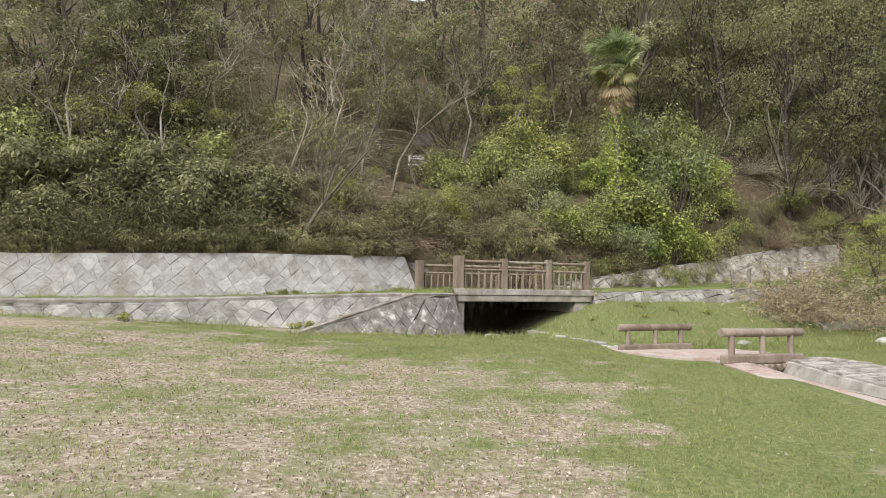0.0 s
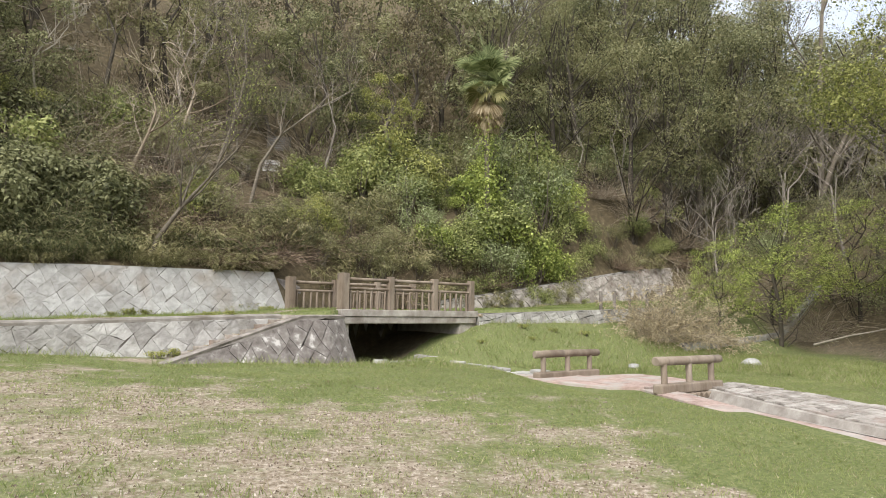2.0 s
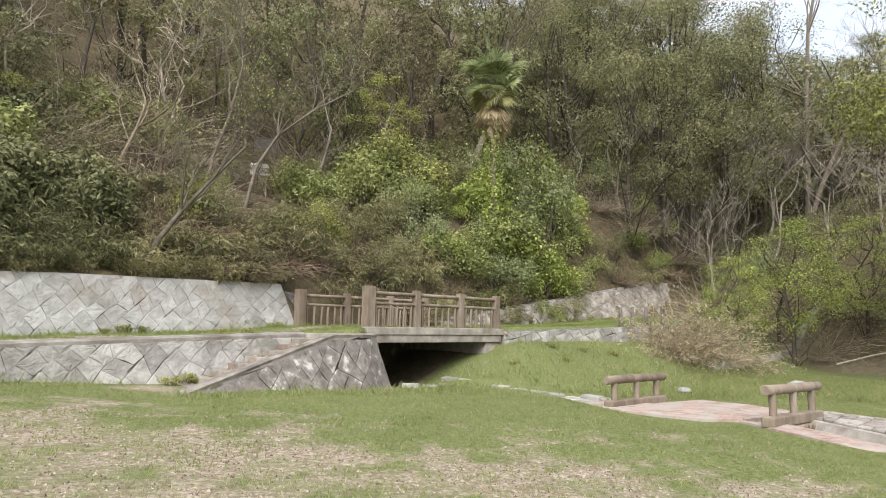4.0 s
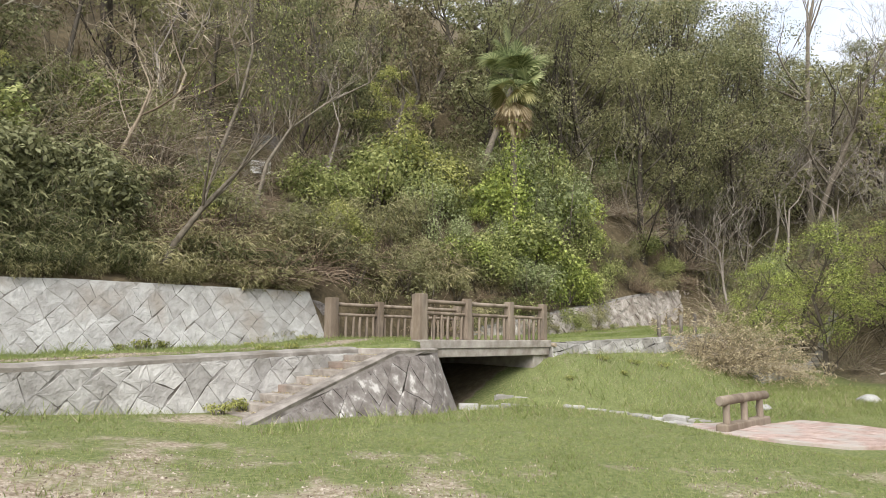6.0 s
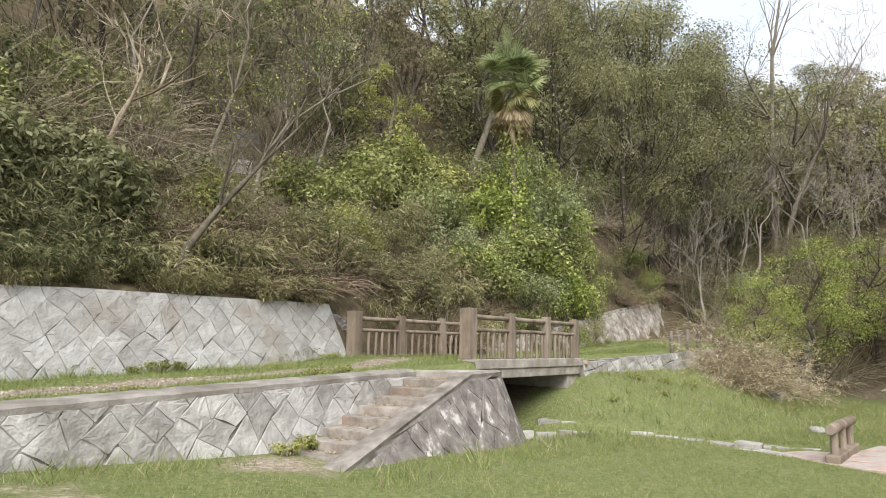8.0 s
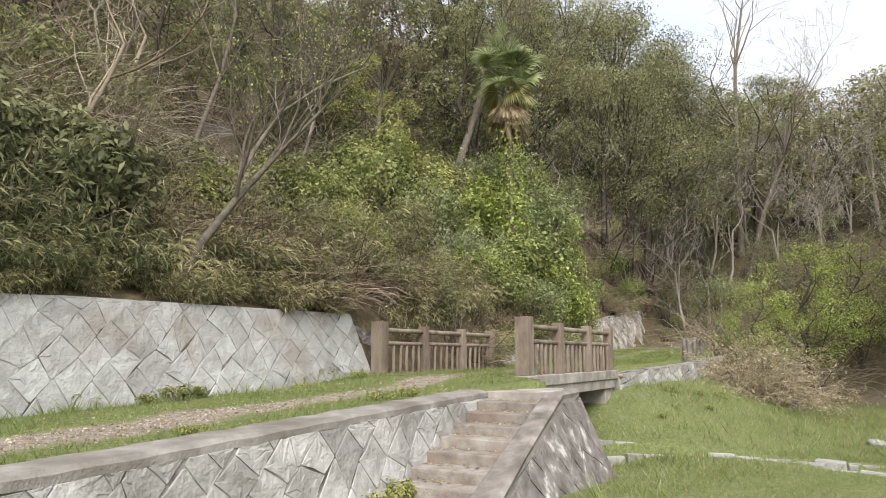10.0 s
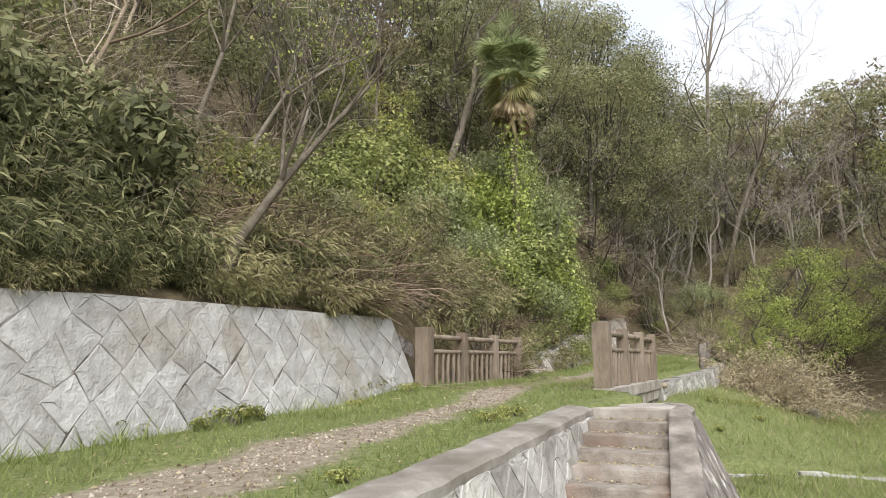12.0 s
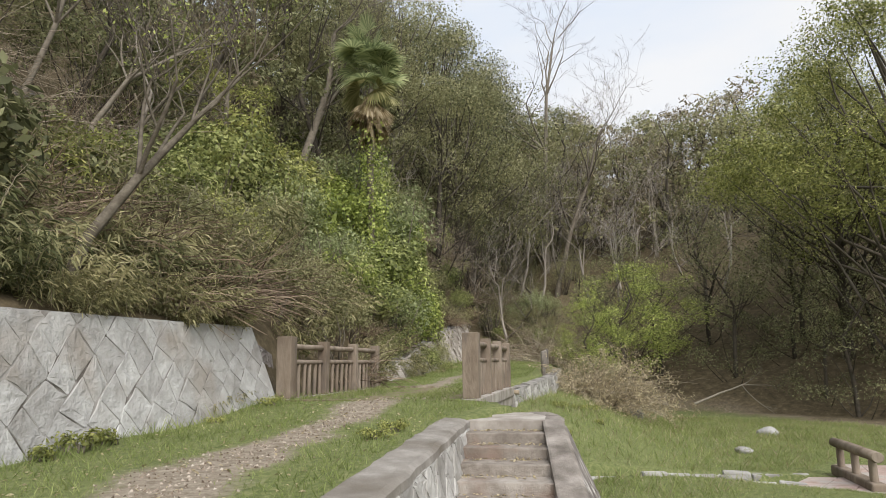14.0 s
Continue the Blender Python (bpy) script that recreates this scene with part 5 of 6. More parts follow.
deal([(-10.5, 11.0, 0.62), (-8.6, 11.5, 0.55), (-12.4, 10.6, 0.55)], [plant("spring_tree", "small tree with a flat bright yellow-green crown", "tree", T, crown_tree_meshes(45, 6.0, 3.4, 1800, 0.17, M_LEAF_SPRING, low=0.7, blobs=12))])
deal([(9.4, 11.0, 1.0), (11.2, 12.6, 0.9)], [plant("spring_tree", "slim tree in fresh yellow-green leaf on the slope", "tree", T, crown_tree_meshes(49, 8.8, 1.9, 2200, 0.15, M_LEAF_SPRING, bark=M_BARK, low=0.45, blobs=20))])


def trunk_tree(name, label, path, radii, seed, twig_depth, mat_, length):
    """A tree on a given leaning trunk, with twigs from its upper half."""
    r_ = random.Random(seed)
    out, twigs = [([Vector(p) for p in path], radii)], []
    pts = [Vector(p) for p in path]
    for k in range(len(pts) - 3, len(pts)):
        d = (pts[k] - pts[k - 1]).normalized()
        for j in range(3):
            side = Vector((r_.gauss(0, 1), r_.gauss(0, 1), r_.gauss(0.5, 0.5))).normalized()
            grow(r_, pts[k], d * 0.8 + side * 0.8, length * r_.uniform(0.7, 1.1), radii[k] * 0.6, twig_depth, out, twigs, 0.22, 0.1, (2, 3))
    t = thing(name, label, "tree", group="leafless trees on the slope")
    base = pts[0]
    t.location = base
    put("trunk", strand_mesh("trunk", [([p - base for p in c], w) for c, w in out], mat_, 7), t, Matrix.Identity(4))
    tagged(put("twig_tangle", strand_mesh("twig_tangle", [([p - base for p in c], [max(q, 0.007) for q in w]) for c, w in twigs], mat_, 3), t, Matrix.Identity(4)), kind="stuff")
    return t, out, twigs


t, _, tw = trunk_tree("leaning_tree", "slim leaning tree with bare twigs above the retaining wall", [(-6.45, 26.15, 3.3), (-6.1, 26.2, 4.3), (-5.45, 26.2, 5.3), (-4.6, 26.3, 6.4), (-3.7, 26.4, 7.5)], [0.10, 0.088, 0.07, 0.045, 0.03], 71, 4, M_BARK, 1.9)
rs = np.random.RandomState(8)
tips = np.array([tuple(p - Vector((-6.45, 26.15, 3.3))) for c, _ in tw for p in c[1:]])
tips = tips[rs.choice(len(tips), 900)] + rs.normal(0, 0.08, (900, 3))
put("foliage", fast_mesh("foliage", leaf_quads(rs, tips, rs.normal(0, 1, (900, 3)), 0.075, 0.5), 4, [M_LEAF_BRIGHT]), t, Matrix.Identity(4))
trunk_tree("leaning_tree", "slim grey bare tree leaning over the thicket", [(-3.7, 33.3, 6.3), (-3.25, 33.4, 8.5), (-2.4, 33.6, 10.0), (-1.0, 33.8, 11.3), (0.8, 34.0, 12.5)], [0.09, 0.075, 0.06, 0.045, 0.03], 76, 4, M_BARK, 2.3)
trunk_tree("leaning_tree", "slim grey bare tree with upright forked limbs", [(-5.3, 32.8, 5.8), (-5.0, 32.9, 8.6), (-4.4, 33.1, 10.6), (-4.0, 33.2, 12.8), (-4.2, 33.4, 15.0)], [0.09, 0.075, 0.06, 0.045, 0.03], 77, 4, M_BARK, 2.3)
trunk_tree("leaning_tree", "tall smooth grey trunk rising behind the palm", [(9.0, 41.0, 7.8), (9.05, 41.0, 10.0), (9.3, 41.0, 12.0), (10.1, 41.1, 14.0), (11.0, 41.2, 16.5), (11.4, 41.3, 19.5)], [0.26, 0.235, 0.21, 0.18, 0.14, 0.09], 72, 4, M_BARK, 3.6)
trunk_tree("leaning_tree", "tall bare tree with ivy on its crooked limbs", [(37.0, 44.3, 6.0), (37.2, 44.3, 13), (37.4, 44.2, 20), (37.6, 44.0, 25), (38.4, 43.6, 30)], [0.26, 0.22, 0.18, 0.13, 0.08], 73, 4, M_BARK, 4.6)
trunk_tree("leaning_tree", "dark crooked bare tree against the sky", [(33.0, 41.5, 4.0), (33.5, 41.3, 8), (35.0, 40.8, 12.5), (36.6, 40.0, 16.5), (37.6, 39.6, 20)], [0.24, 0.21, 0.17, 0.12, 0.07], 74, 4, M_BARK, 4.0)
trunk_tree("leaning_tree", "pale bare tree with upswept twigs in the valley", [(46, 38.5, 3.0), (46, 38.5, 8), (46.2, 38.6, 12), (46.1, 38.7, 15), (46.2, 38.7, 17.5)], [0.24, 0.21, 0.18, 0.13, 0.08], 75, 4, M_BARK_PALE, 3.6)


for k, (u_, v_, s_) in enumerate(((25.5, 6.0, 1.2), (29.0, 5.6, 1.35), (33.0, 5.4, 1.5), (38.0, 4.2, 1.6), (43.0, 3.6, 1.5))):
    x, y, z = hill_at(u_, v_)
    copy_thing(tall[k % 2], Matrix.Identity(4)).matrix_basis = Matrix.Translation((x, y, z - 0.05)) @ Matrix.Rotation(1.3 * k, 4, "Z") @ Matrix.Diagonal((s_ * 0.72, s_ * 0.72, s_ * 0.72, 1))


# the palm
def frond(rs, out_dir, elev, length, stalk, blades, sag, spread=3.4, roll=0.0):
    """A fan leaf: a stalk and a fan of narrow blades."""
    o = Vector((math.cos(out_dir) * math.cos(elev), math.sin(out_dir) * math.cos(elev), math.sin(elev)))
    hub = o * stalk + Vector((0, 0, -sag * stalk * 0.4))
    side = Vector((-math.sin(out_dir), math.cos(out_dir), 0))
    up = o.cross(side) * -1
    side, up = side * math.cos(roll) + up * math.sin(roll), up * math.cos(roll) - side * math.sin(roll)
    quads = []
    for k in range(blades):
        a = (k / (blades - 1) - 0.5) * spread
        d = (o * math.cos(a) + side * math.sin(a) + up * 0.10 * math.cos(a)).normalized()
        ln = length * (0.75 + 0.25 * math.cos(a * 0.6)) * rs.uniform(0.88, 1.08)
        w = d.cross(up).normalized() * 0.042
        mid = hub + d * ln * 0.6
        tip = hub + d * ln + Vector((0, 0, -sag * ln * 0.35))
        quads += [tuple(hub), tuple(mid + w), tuple(tip), tuple(mid - w)]
    return hub, quads


def palm_tree(x, y, top, label):
    rs = np.random.RandomState(3)
    z0 = gz(x, y)
    t = thing("palm_tree", label, "palm", (x, y, z0))
    h = top - z0
    pts = [(0, 0, -0.3), (0.05, 0, h * 0.3), (0.0, 0.05, h * 0.6), (-0.05, 0, h * 0.85), (0, 0, h)]
    put("trunk", strand_mesh("trunk", [([Vector(p) for p in pts], [0.15, 0.14, 0.15, 0.18, 0.16])], M_BARK, 10), t, Matrix.Identity(4))
    for kind_, count, low_, high_, mat_ in (("green", 40, -0.1, 1.35, M_PALM), ("pale", 10, -0.7, 0.0, M_PALM_PALE), ("dead", 34, -1.4, -0.65, M_PALM_DRY)):
        for k in range(count):
            a = k * 2.399 + rs.uniform(-0.4, 0.4)
            top_ = Vector((0, 0, h + {"green": rs.uniform(-0.1, 1.9), "pale": rs.uniform(-0.1, 0.5), "dead": rs.uniform(-0.9, 0.0)}[kind_]))
            hub, quads = frond(rs, a, rs.uniform(low_, high_), rs.uniform(0.75, 1.1), rs.uniform(*{"green": (0.55, 1.1), "pale": (0.35, 0.75), "dead": (0.25, 0.6)}[kind_]), 22, {"green": 0.5, "pale": 0.8, "dead": 0.5}[kind_], {"green": 3.2, "pale": 2.6, "dead": 1.7}[kind_], rs.uniform(-0.9, 0.9))
            f = put("frond", fast_mesh("frond", np.array(quads) + np.array(tuple(top_)), 4, [mat_]), t, Matrix.Identity(4))
            put("stalk", strand_mesh("stalk", [([top_, top_ + hub * 0.5 + Vector((0, 0, 0.05)), top_ + hub], [0.018, 0.014, 0.01])], mat_, 4), f, Matrix.Identity(4))
            if kind_ != "green":
                tagged(f, "hanging straw-coloured dead frond" if kind_ == "dead" else "yellowing fan frond")
    # ivy up the trunk
    p = np.stack((rs.normal(0, 0.34, 2600), rs.normal(0, 0.34, 2600), rs.uniform(0.2, 1.0, 2600) ** 1.4 * (h - 1.4)), axis=1)
    put("ivy", fast_mesh("ivy", leaf_quads(rs, p, p * np.array([1, 1, 0]) + np.array([0, 0, 0.1]), 0.12, 0.7), 4, [M_LEAF_BRIGHT]), t, Matrix.Identity(4))
    return t


palm_tree(8.15, 35.2, 13.55, "windmill palm with green fan leaves over a skirt of dead fronds")

# valley side: the maple-like bush, the dark grove and the dry bush by the stream
V_ = "trees round the meadow"


def stand(proto, spots):
    first = True
    for x, y, s, *tall in spots:
        k = tall[0] if tall else 1.0
        m = Matrix.Translation((x, y, gz(x, y) - 0.05)) @ Matrix.Rotation(rnd.uniform(0, 6.28), 4, "Z") @ Matrix.Diagonal((s, s, s * k, 1))
        if first:
            proto.matrix_basis, first = m, False
        else:
            copy_thing(proto, Matrix.Identity(4)).matrix_basis = m


fresh = plant("spreading_tree", "spreading tree with layered fresh yellow-green foliage", "tree", V_, crown_tree_meshes(61, 7.5, 3.3, 11000, 0.12, M_LEAF_BRIGHT, low=0.25, blobs=40))
stand(fresh, [(22.4, 31.2, 1.0), (27.5, 31.5, 0.9), (19.2, 31.6, 0.6)])
# yellow-green leaves carry the crown's sunlit look in their colour
grove = plant("evergreen_tree", "broad evergreen tree shading the meadow's edge, leaves coloured as sunlit", "tree", V_, crown_tree_meshes(62, 13.0, 4.6, 46000, 0.115, M_LEAF_SPRING, low=0.42, blobs=85, shell=0.4))
stand(grove, [(23.0, 19.3, 1.45), (29.5, 22.5, 1.25), (28.0, 14.0, 1.4)])
shade_tree = plant("evergreen_tree", "dark low-branched evergreen in the valley", "tree", V_, crown_tree_meshes(63, 8.0, 3.6, 4200, 0.17, M_LEAF_DARK, low=0.05, blobs=40, aspect=0.4))
stand(shade_tree, [(23.5, 21.5, 0.85), (26.0, 17.5, 0.8), (22.0, 17.0, 0.75), (34.0, 21.0, 1.2), (27.5, 27.5, 0.95), (31.5, 30.0, 1.0), (32, 25.0, 1.05), (30.0, 21.5, 0.9), (36.0, 31.5, 1.1), (36, 26, 1.1), (24.2, 34.0, 0.8), (29, 35, 0.85), (33.5, 36, 0.9), (38, 21, 1.2), (33, 17.5, 0.9), (25.5, 23.0, 0.7), (27.5, 19.0, 0.8), (24.5, 16.0, 0.75), (29.5, 25.0, 0.85)])
brown = plant("bare_bush", "tall mound of leafless brown twigs", "bush", V_, brush_meshes(64, 2.2, 3.6, 300, leaves=2200, leaf_mat=M_LEAF_OLIVE))
stand(brown, [(25.0, 32.2, 0.9), (19.0, 33.6, 0.8), (30.5, 33.5, 1.1), (22, 35.5, 1.1)])
brown_hill = plant("bare_bush", "tall tangle of leafless grey-brown twigs on the slope", "bush", G, brush_meshes(68, 2.2, 4.0, 330, mat_=M_TWIG))
dry_bush = plant("dry_bush", "straw-coloured dry bush arching over the bank", "bush", V_, brush_meshes(65, 1.3, 2.2, 240, leaves=4600, leaf_mat=M_DRYLEAF, leaf=0.13, aspect=0.24))
stand(dry_bush, [(13.4, 28.2, 1.05), (15.0, 28.9, 1.2), (16.8, 29.3, 1.1), (14.0, 29.5, 1.05)])
stand(brown_hill, [(xy(u, v) + (s_,)) for u, v, s_ in [(-3, 9.5, 0.8), (7.5, 12.5, 0.9), (-5.5, 11, 0.9), (-2, 12.8, 1.0), (-0.8, 14.8, 1.0), (-4.2, 8.4, 0.75), (-1.6, 8.6, 0.7), (7.0, 14.8, 1.1), (-7.5, 10.0, 0.8), (5.5, 13.5, 1.1), (-4.0, 14.5, 1.2), (7.5, 14.5, 1.2), (17.5, 11, 1.1), (21, 10, 1.0), (26, 6.5, 0.9), (31, 5.6, 1.0), (37, 5.0, 1.1), (24, 7.4, 0.8)]])
far_wood = plant("far_tree", "hazy olive tree on the far ridge", "tree", "trees on the far ridge", crown_tree_meshes(66, 9.0, 4.2, 1300, 0.36, M_LEAF_OLIVE, low=0.15, blobs=30, aspect=0.45))
# distance haze is put into the pale grey twig colour here
far_bare = bare(67, 10.0, 0.09, 5, (0.1, 0.1), M_TWIG_GREY, "leafless tree on the far ridge, twigs paled for haze", (2, 3))
spots, bspots = [], []
for k in range(155):
    x, y = rnd.uniform(37, 92), rnd.uniform(10, 72)
    u_, v_ = uv(x, y)
    if v_ < 4.5:
        (spots if rnd.random() < 0.62 else bspots).append((x, y, rnd.uniform(0.8, 1.3)))
far_brown = plant("far_tree", "brownish leafing tree on the far ridge", "tree", "trees on the far ridge", crown_tree_meshes(69, 9.0, 4.2, 1300, 0.36, M_LEAF_BROWN, low=0.15, blobs=30, aspect=0.4))
ridge = [(40 + 2.6 * k + rnd.uniform(-1, 1), 49 - 2.6 * k + rnd.uniform(-1.5, 1.5) - 3.5 * (j == 1), rnd.uniform(1.15, 1.5)) for k in range(7) for j in range(2)]
spots += ridge
stand(far_wood, spots[::2])
stand(far_brown, spots[1::2])
bspots = bspots[::2] + [(xy(u_, v_) + (rnd.uniform(0.9, 1.35),)) for u_, v_ in ((30, 2.5), (33, 4.8), (35, 1.0), (37, 5.5), (39, 2.5), (41, -0.5), (43, 4.0), (45, 1.0), (47, -2.5), (48, 5.5), (36, -3.0), (40, -5.0), (44, -6.0), (50, 1.0), (51, -4.5), (54, -1.0), (33, 7.5), (39, 8.0))]
stand(far_bare, bspots)

# a fallen limb lying over the meadow's edge
rr = random.Random(9)
out, tws = [], []
grow(rr, (21.0, 27.5, 0.6), (1, -0.7, 0.25), 3.0, 0.06, 3, out, tws, 0.2, 0.0)
limb = thing("fallen_branch", "bare fallen branch lying over the meadow's edge", "branch", (21.0, 27.5, 0.0))
off = Vector((21.0, 27.5, 0.0))
put("limb", strand_mesh("limb", [([p - off for p in c], w) for c, w in out], M_BARK_PALE, 5), limb, Matrix.Identity(4))
put("twig_tangle", strand_mesh("twig_tangle", [([p - off for p in c], w) for c, w in tws], M_BARK_PALE, 3), limb, Matrix.Identity(4))

# ---- grass ----
def blades(count, x0, x1, y0, y1, h0, h1, seed, want):
    rs = np.random.RandomState(seed)
    x, y = rs.uniform(x0, x1, count), rs.uniform(y0, y1, count)
    # bunch the blades into tufts
    cx, cy = np.round(x / 0.17) * 0.17, np.round(y / 0.17) * 0.17
    tuft = np.sin(cx * 91.7 + cy * 47.3) * 43758.5
    tuft = tuft - np.floor(tuft)
    pull = 0.3 * (tuft > 0.75)
    x, y = x + (cx + 0.09 * np.sin(tuft * 40) - x) * pull, y + (cy + 0.09 * np.cos(tuft * 40) - y) * pull
    g, litter, _ = cover(x, y, True)
    bed = np.interp(y, BED[0][::-1], BED[1][::-1])
    by_stream = (np.abs(x - bed) < 1.15) & (y > 19.6) & (y < 24.6)
    keep = rs.uniform(0, 1, count) < want(x, y, g, tuft) * np.where(by_stream, 0.12, 1.0)
    x, y, g, tuft = x[keep], y[keep], g[keep], tuft[keep]
    n = len(x)
    z = ground_z(x, y) - 0.01
    ub, vb = uv(x, y)
    z = np.where((ub > -0.35) & (ub < 5.95) & (vb > 0.2) & (vb < 3.52), DECK - 0.02, z)
    h = (h0 + (h1 - h0) * rs.uniform(0, 1, n) ** 1.6) * (0.55 + 0.75 * g) * (0.9 + 0.2 * tuft) * (1 + 0.35 * wave(x, y, 3.1, 0.7))
    a = rs.uniform(0, 2 * math.pi, n)
    w = 0.003 + 0.03 * h * rs.uniform(0.6, 1.2, n)
    lean = h * rs.uniform(0.3, 1.3, n)
    b = rs.uniform(0, 2 * math.pi, n)
    p = np.stack((x, y, z), axis=1)
    s = np.stack((np.cos(a) * w, np.sin(a) * w, np.zeros(n)), axis=1)
    tip = p + np.stack((np.cos(b) * lean, np.sin(b) * lean, h), axis=1)
    return np.stack((p - s, p + s, tip), axis=1).reshape(-1, 3)


def meadow(x, y, g, tuft):
    u_, v_ = uv(x, y)
    return np.where((v_ > edge(u_)), 0, np.clip(g - 0.12, 0, 1) ** 1.3 * (0.65 + 0.35 * tuft)) * ~(((x > 6.15) & (x < 10.0) & (y < 17.7)) | ((x > 4.35) & (x < 8.9) & (y > 16.0) & (y < 20.1)))


def bank(x, y, g, tuft):
    u_, v_ = uv(x, y)
    near_wall = (v_ < edge(u_)) & (v_ > edge(u_) - 1.1 - 2.0 * (u_ > -6.8)) & (u_ < -0.2)
    near_wall &= ~((u_ < -2.3) & (u_ > -6.9) & (v_ > -2.45))
    right = (u_ > -0.2) & (v_ < -0.3) & (x > 1.0) & (y > 20.2) & (x < 16)
    return np.where(near_wall, 0.75, np.where(right, 0.8, 0.0)) * (0.4 + 0.6 * tuft)


def strip(x, y, g, tuft):
    u_, v_ = uv(x, y)
    on = (v_ > edge(u_) + 0.45) & ((v_ < 3.75) | (u_ > 0.3)) & (v_ < 4.6) & ~((u_ > -0.3) & (u_ < 6.0) & ((np.abs(v_) < 0.25) | (np.abs(v_ - 3.7) < 0.2)))
    wallside = smooth(3.0, 3.7, v_)
    return np.where(on, g ** 1.5 * (0.45 + 0.5 * tuft + 0.3 * wallside), 0)


def wall_foot(x, y, g, tuft):
    u_, v_ = uv(x, y)
    return np.where((u_ < 0.2) & (v_ > 3.1) & (v_ < 3.78), smooth(3.1, 3.6, v_) * (0.25 + 0.75 * tuft), 0)


def tufts(count, seed):
    """Single tufts standing in the worn gravel."""
    rs = np.random.RandomState(seed)
    x, y = rs.uniform(-9, 4, count), 3.0 + 13 * rs.uniform(0, 1, count) ** 1.2
    keep = cover(x, y)[0] < 0.75
    x, y = x[keep], y[keep]
    r = rs.uniform(0.03, 0.13, len(x))
    k = 26
    x, y, r = np.repeat(x, k), np.repeat(y, k), np.repeat(r, k)
    n = len(x)
    x, y = x + rs.normal(0, 1, n) * r * 1.3, y + rs.normal(0, 1, n) * r
    p = np.stack((x, y, ground_z(x, y) - 0.01), axis=1)
    h = (0.025 + 0.45 * r) * rs.uniform(0.5, 1.3, n)
    a, b = rs.uniform(0, 6.28, n), rs.uniform(0, 6.28, n)
    w = 0.004 + 0.03 * h
    s_ = np.stack((np.cos(a) * w, np.sin(a) * w, np.zeros(n)), axis=1)
    tip = p + np.stack((np.cos(b) * h * 0.6, np.sin(b) * h * 0.6, h), axis=1)
    return np.stack((p - s_, p + s_, tip), axis=1).reshape(-1, 3)


soft = np.concatenate((tufts(1500, 5), blades(900000, -13, 13, 3.0, 23, 0.02, 0.055, 1, meadow), blades(110000, -14, 15, 15, 29, 0.07, 0.22, 2, bank), blades(70000, 12.5, 20, 15, 28, 0.05, 0.17, 6, meadow)))
straw = np.random.RandomState(31).uniform(0, 1, len(soft) // 3) < 0.2
lawn = new("grass", fast_mesh("grass", soft, 3, [M_GRASS, M_STRAW], straw))
tagged(lawn, "short tufted spring grass over the meadow and its banks", "grass", kind="stuff")
verge = new("grass", fast_mesh("grass", blades(520000, -14, 18, 17, 38, 0.03, 0.105, 3, strip), 3, [M_GRASS]))
tall_grass = new("grass", fast_mesh("grass", blades(150000, -14, 18, 17, 38, 0.08, 0.22, 4, wall_foot), 3, [M_GRASS]))
tagged(tall_grass, "taller grass along the foot of the stone wall", "grass", kind="stuff")
tagged(verge, "green grass strips along the terrace path", "grass", kind="stuff")

rs = np.random.RandomState(12)
px, py = rs.uniform(-9, 5, 52000), 2.5 + 14 * rs.uniform(0, 1, 52000) ** 1.3
pg, _, _ = cover(px, py)
keep = rs.uniform(0, 1, len(px)) < np.clip(1.05 - 1.5 * pg, 0, 1)
tu, tv = rs.uniform(-13, 3, 9000), rs.uniform(0.3, 3.3, 9000)
tx, ty = xy(tu, tv)
tg, _, _ = cover(tx, ty)
low = rs.uniform(0, 1, 9000) < np.clip(1.0 - 1.6 * tg, 0, 1)
px, py = np.concatenate((px[keep], tx[low])), np.concatenate((py[keep], ty[low]))
pc = np.stack((px, py, ground_z(px, py) + 0.004), axis=1)
pr = rs.uniform(0.008, 0.026, (len(px), 1)) * rs.uniform(0.6, 1.3, (len(px), 1))
ang = rs.uniform(0, 6.28, len(px))
ring = [pc + pr * np.stack((np.cos(ang + 2.1 * k) * rs.uniform(0.7, 1.3, len(px)), np.sin(ang + 2.1 * k) * rs.uniform(0.7, 1.3, len(px)), -0.3 * np.ones(len(px))), axis=1) for k in range(3)]
crest = pc + pr * np.stack((rs.uniform(-0.3, 0.3, len(px)), rs.uniform(-0.3, 0.3, len(px)), rs.uniform(0.4, 0.8, len(px))), axis=1)
tri = np.stack((ring[0], ring[1], crest, ring[1], ring[2], crest, ring[2], ring[0], crest), axis=1).reshape(-1, 3)
M_PEBBLE = material("gravel_stones", [(0.2, (0.10, 0.075, 0.055)), (0.5, (0.24, 0.195, 0.155)), (0.8, (0.44, 0.39, 0.335))], 14, 0.95, 0, island=0.7)
pebbles = new("gravel", fast_mesh("gravel", tri, 3, [M_PEBBLE]))
tagged(pebbles, "pale loose gravel scattered over the worn ground", "gravel", kind="stuff")

# fallen leaves on the steps and the track
fx, fy, fz = [], [], []
rs = np.random.RandomState(14)
for k in range(420):
    i_ = rs.randint(1, 9)
    u_, v_ = -2.36 - 0.45 * i_ + 0.45 * rs.uniform(0.3, 1.0) ** 0.6, rs.uniform(-1.44, -0.45)
    x, y = xy(u_, v_)
    fx.append((x, y, 1.70 - 0.143 * i_ + 0.012))
for k in range(900):
    u_, v_ = rs.uniform(-11, 1.5), rs.uniform(0.2, 3.6)
    x, y = xy(u_, v_)
    fx.append((x, y, gz(x, y) + 0.012))
fp = np.array(fx)
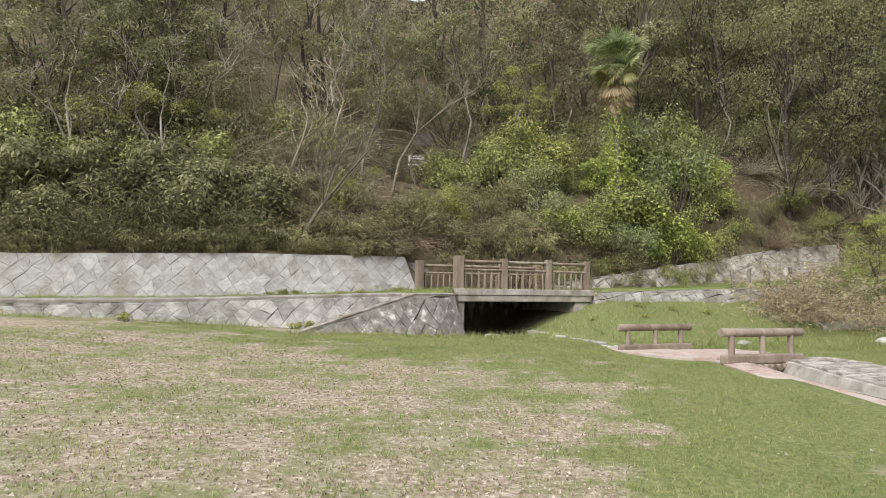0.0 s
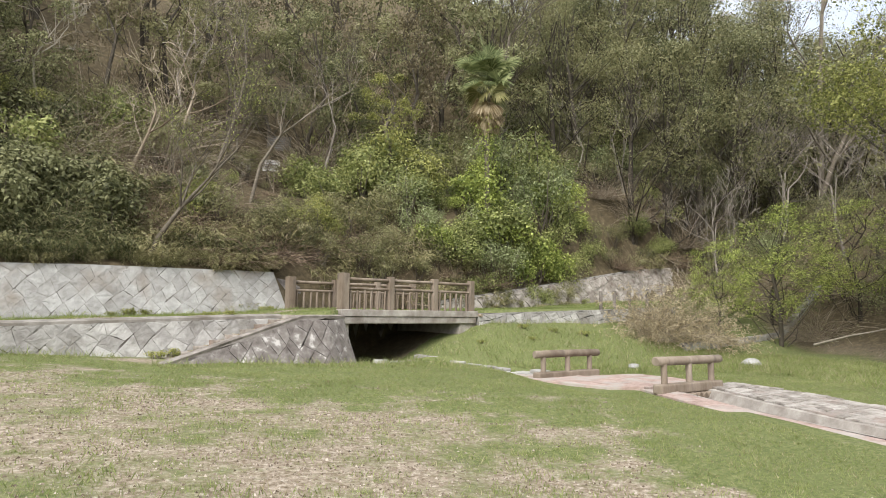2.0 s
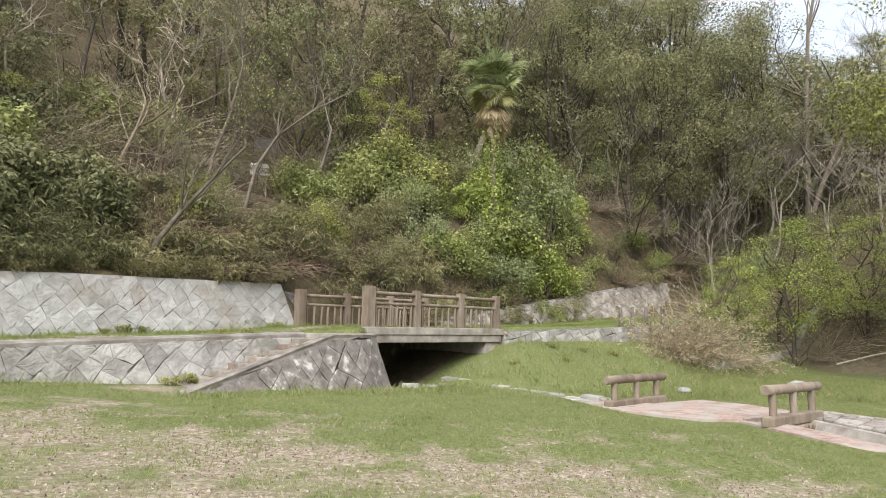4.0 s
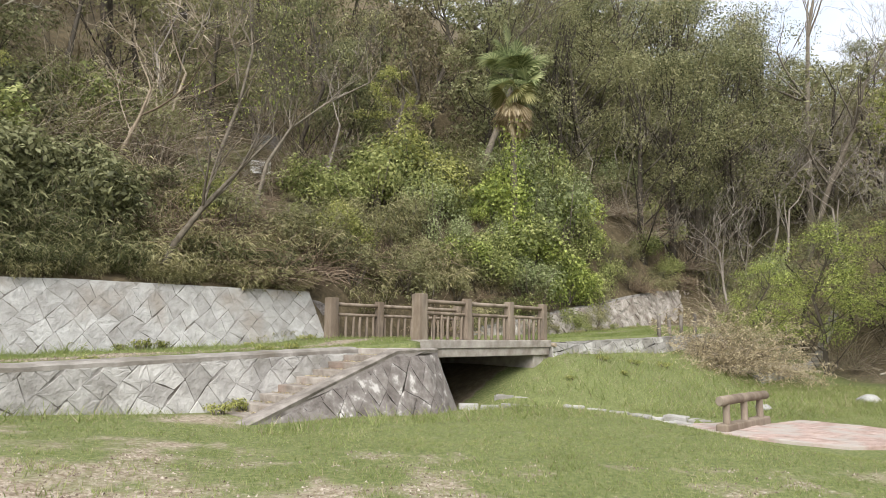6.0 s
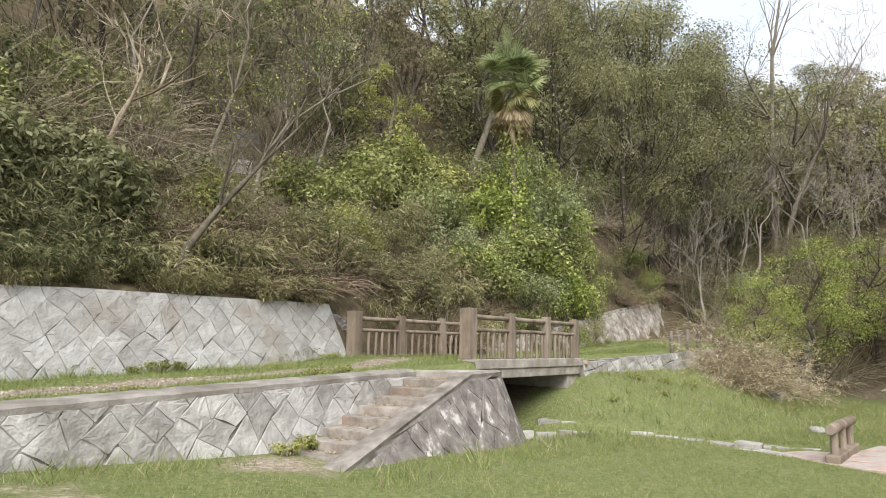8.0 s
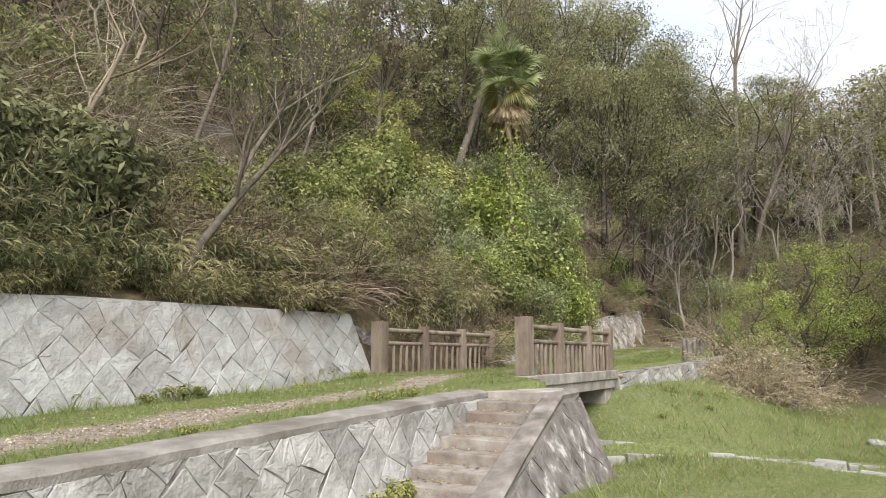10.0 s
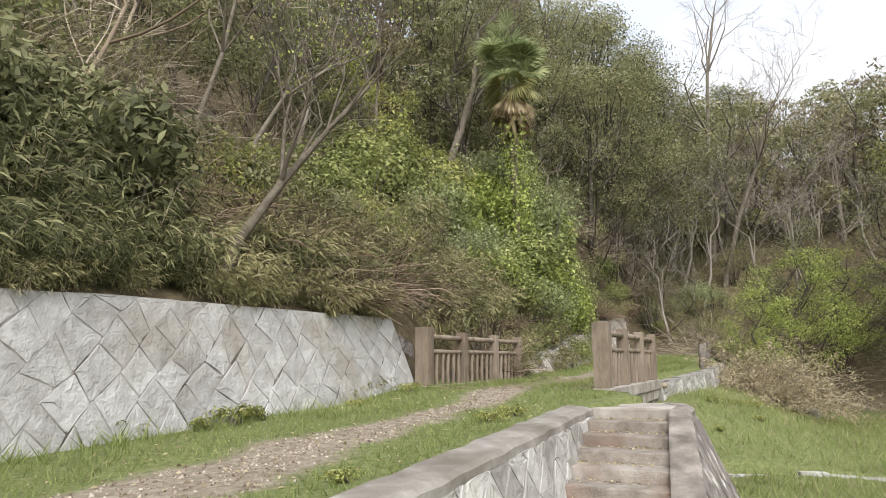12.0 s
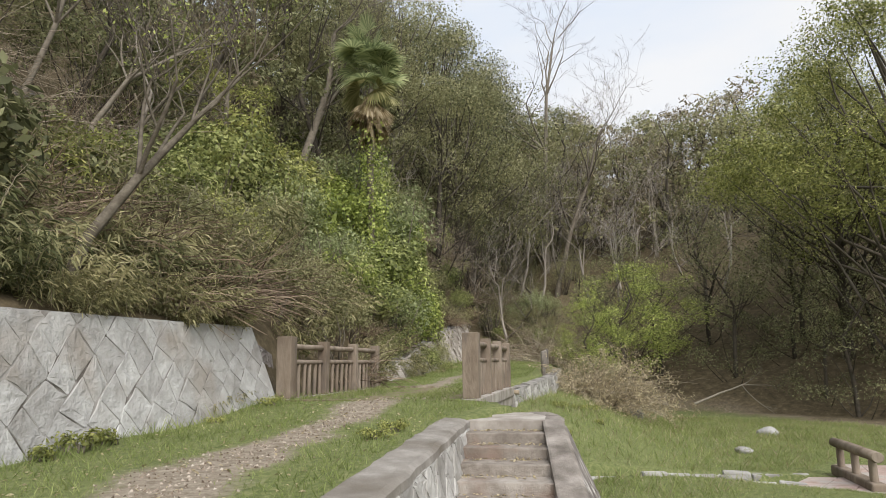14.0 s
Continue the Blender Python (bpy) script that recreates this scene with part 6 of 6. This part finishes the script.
leaves_down = new("fallen_leaves", fast_mesh("fallen_leaves", leaf_quads(rs, fp, np.tile(np.array([0, 0, 1.0]), (len(fp), 1)), 0.055, 0.5), 4, [M_DRYLEAF]))
tagged(leaves_down, "dry fallen leaves lying on the steps and the track", "leaves", kind="stuff")

# weeds beside the wall foot and the steps
weed = plant("weed_clump", "leafy green weeds growing at the wall's foot", "weed", "weeds along the walls", shrub_meshes(81, 0.35, 0.28, 320, 0.055, 0.5, M_LEAF_SPRING, blobs=6, near=True))
scatter(weed, [(-5.6, 3.55, 1.0), (-5.1, 3.6, 0.9), (-6.1, 3.55, 0.8), (-5.6, -0.75, 1.1), (-6.1, -0.95, 0.9), (-5.2, -0.7, 0.8), (-3.6, 0.45, 0.7), (-4.3, 0.5, 0.8), (-8.0, 0.2, 0.6), (-1.0, 3.5, 0.9), (-11, -1.6, 1.0), (-2.8, 3.5, 0.6), (7.2, -1.3, 0.9), (8.4, -1.8, 0.8), (6.6, -2.4, 0.7), (9.8, -2.2, 0.9), (4.8, -1.6, 0.7)])

# ---- wall stones ----
stones(wall_upper, upper_face, [(-26, 0.9), (0.05, 1.55), (-0.45, 3.26), (-7, 3.185), (-26, 2.54)], (0.30, 0.28), (-0.25, 0.31), M_STONE_PALE, 0.011, 1, jitter=0.15, gap=0.0022, rough=2.0)
stones(wall_lower, lower_face, [(-24, 0.0), (-2.3, 0.0), (-2.3, 1.60), (-9.4, 1.39), (-24, 0.95)], (0.28, 0.28), (-0.27, 0.31), M_STONE_GREY, 0.015, 2, jitter=0.15, gap=0.002, rough=1.7)
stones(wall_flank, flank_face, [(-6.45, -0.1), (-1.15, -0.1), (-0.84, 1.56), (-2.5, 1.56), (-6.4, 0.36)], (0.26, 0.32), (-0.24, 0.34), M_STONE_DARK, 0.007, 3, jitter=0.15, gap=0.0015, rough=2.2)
stones(wall_right, right_face, right_hull, (0.42, 0.08), (-0.10, 0.27), M_STONE_GREY, 0.02, 4, jitter=0.2, gap=0.002, rough=2.0)
stones(wall_far, far_face, far_hull, (0.62, 0.22), (-0.22, 0.45), M_CONCRETE, 0.06, 5, jitter=0.15, rough=2.0)
stones(wall_back, back_face, back_hull, (0.6, 0.06), (-0.06, 0.5), M_STONE_GREY, 0.04, 6, rough=1.0)
stones(wall_return, lambda q, z, d: (*xy(q, 4.30 - 0.05 * q + 0.09 * (z - 1.4) - d), z), [(-0.55, 1.45), (0.9, 1.45), (0.72, 2.7), (0.1, 2.95), (-0.55, 3.02)], (0.27, 0.05), (-0.05, 0.22), M_STONE_DARK, 0.03, 7, jitter=0.15, gap=0.003, rough=2.0)
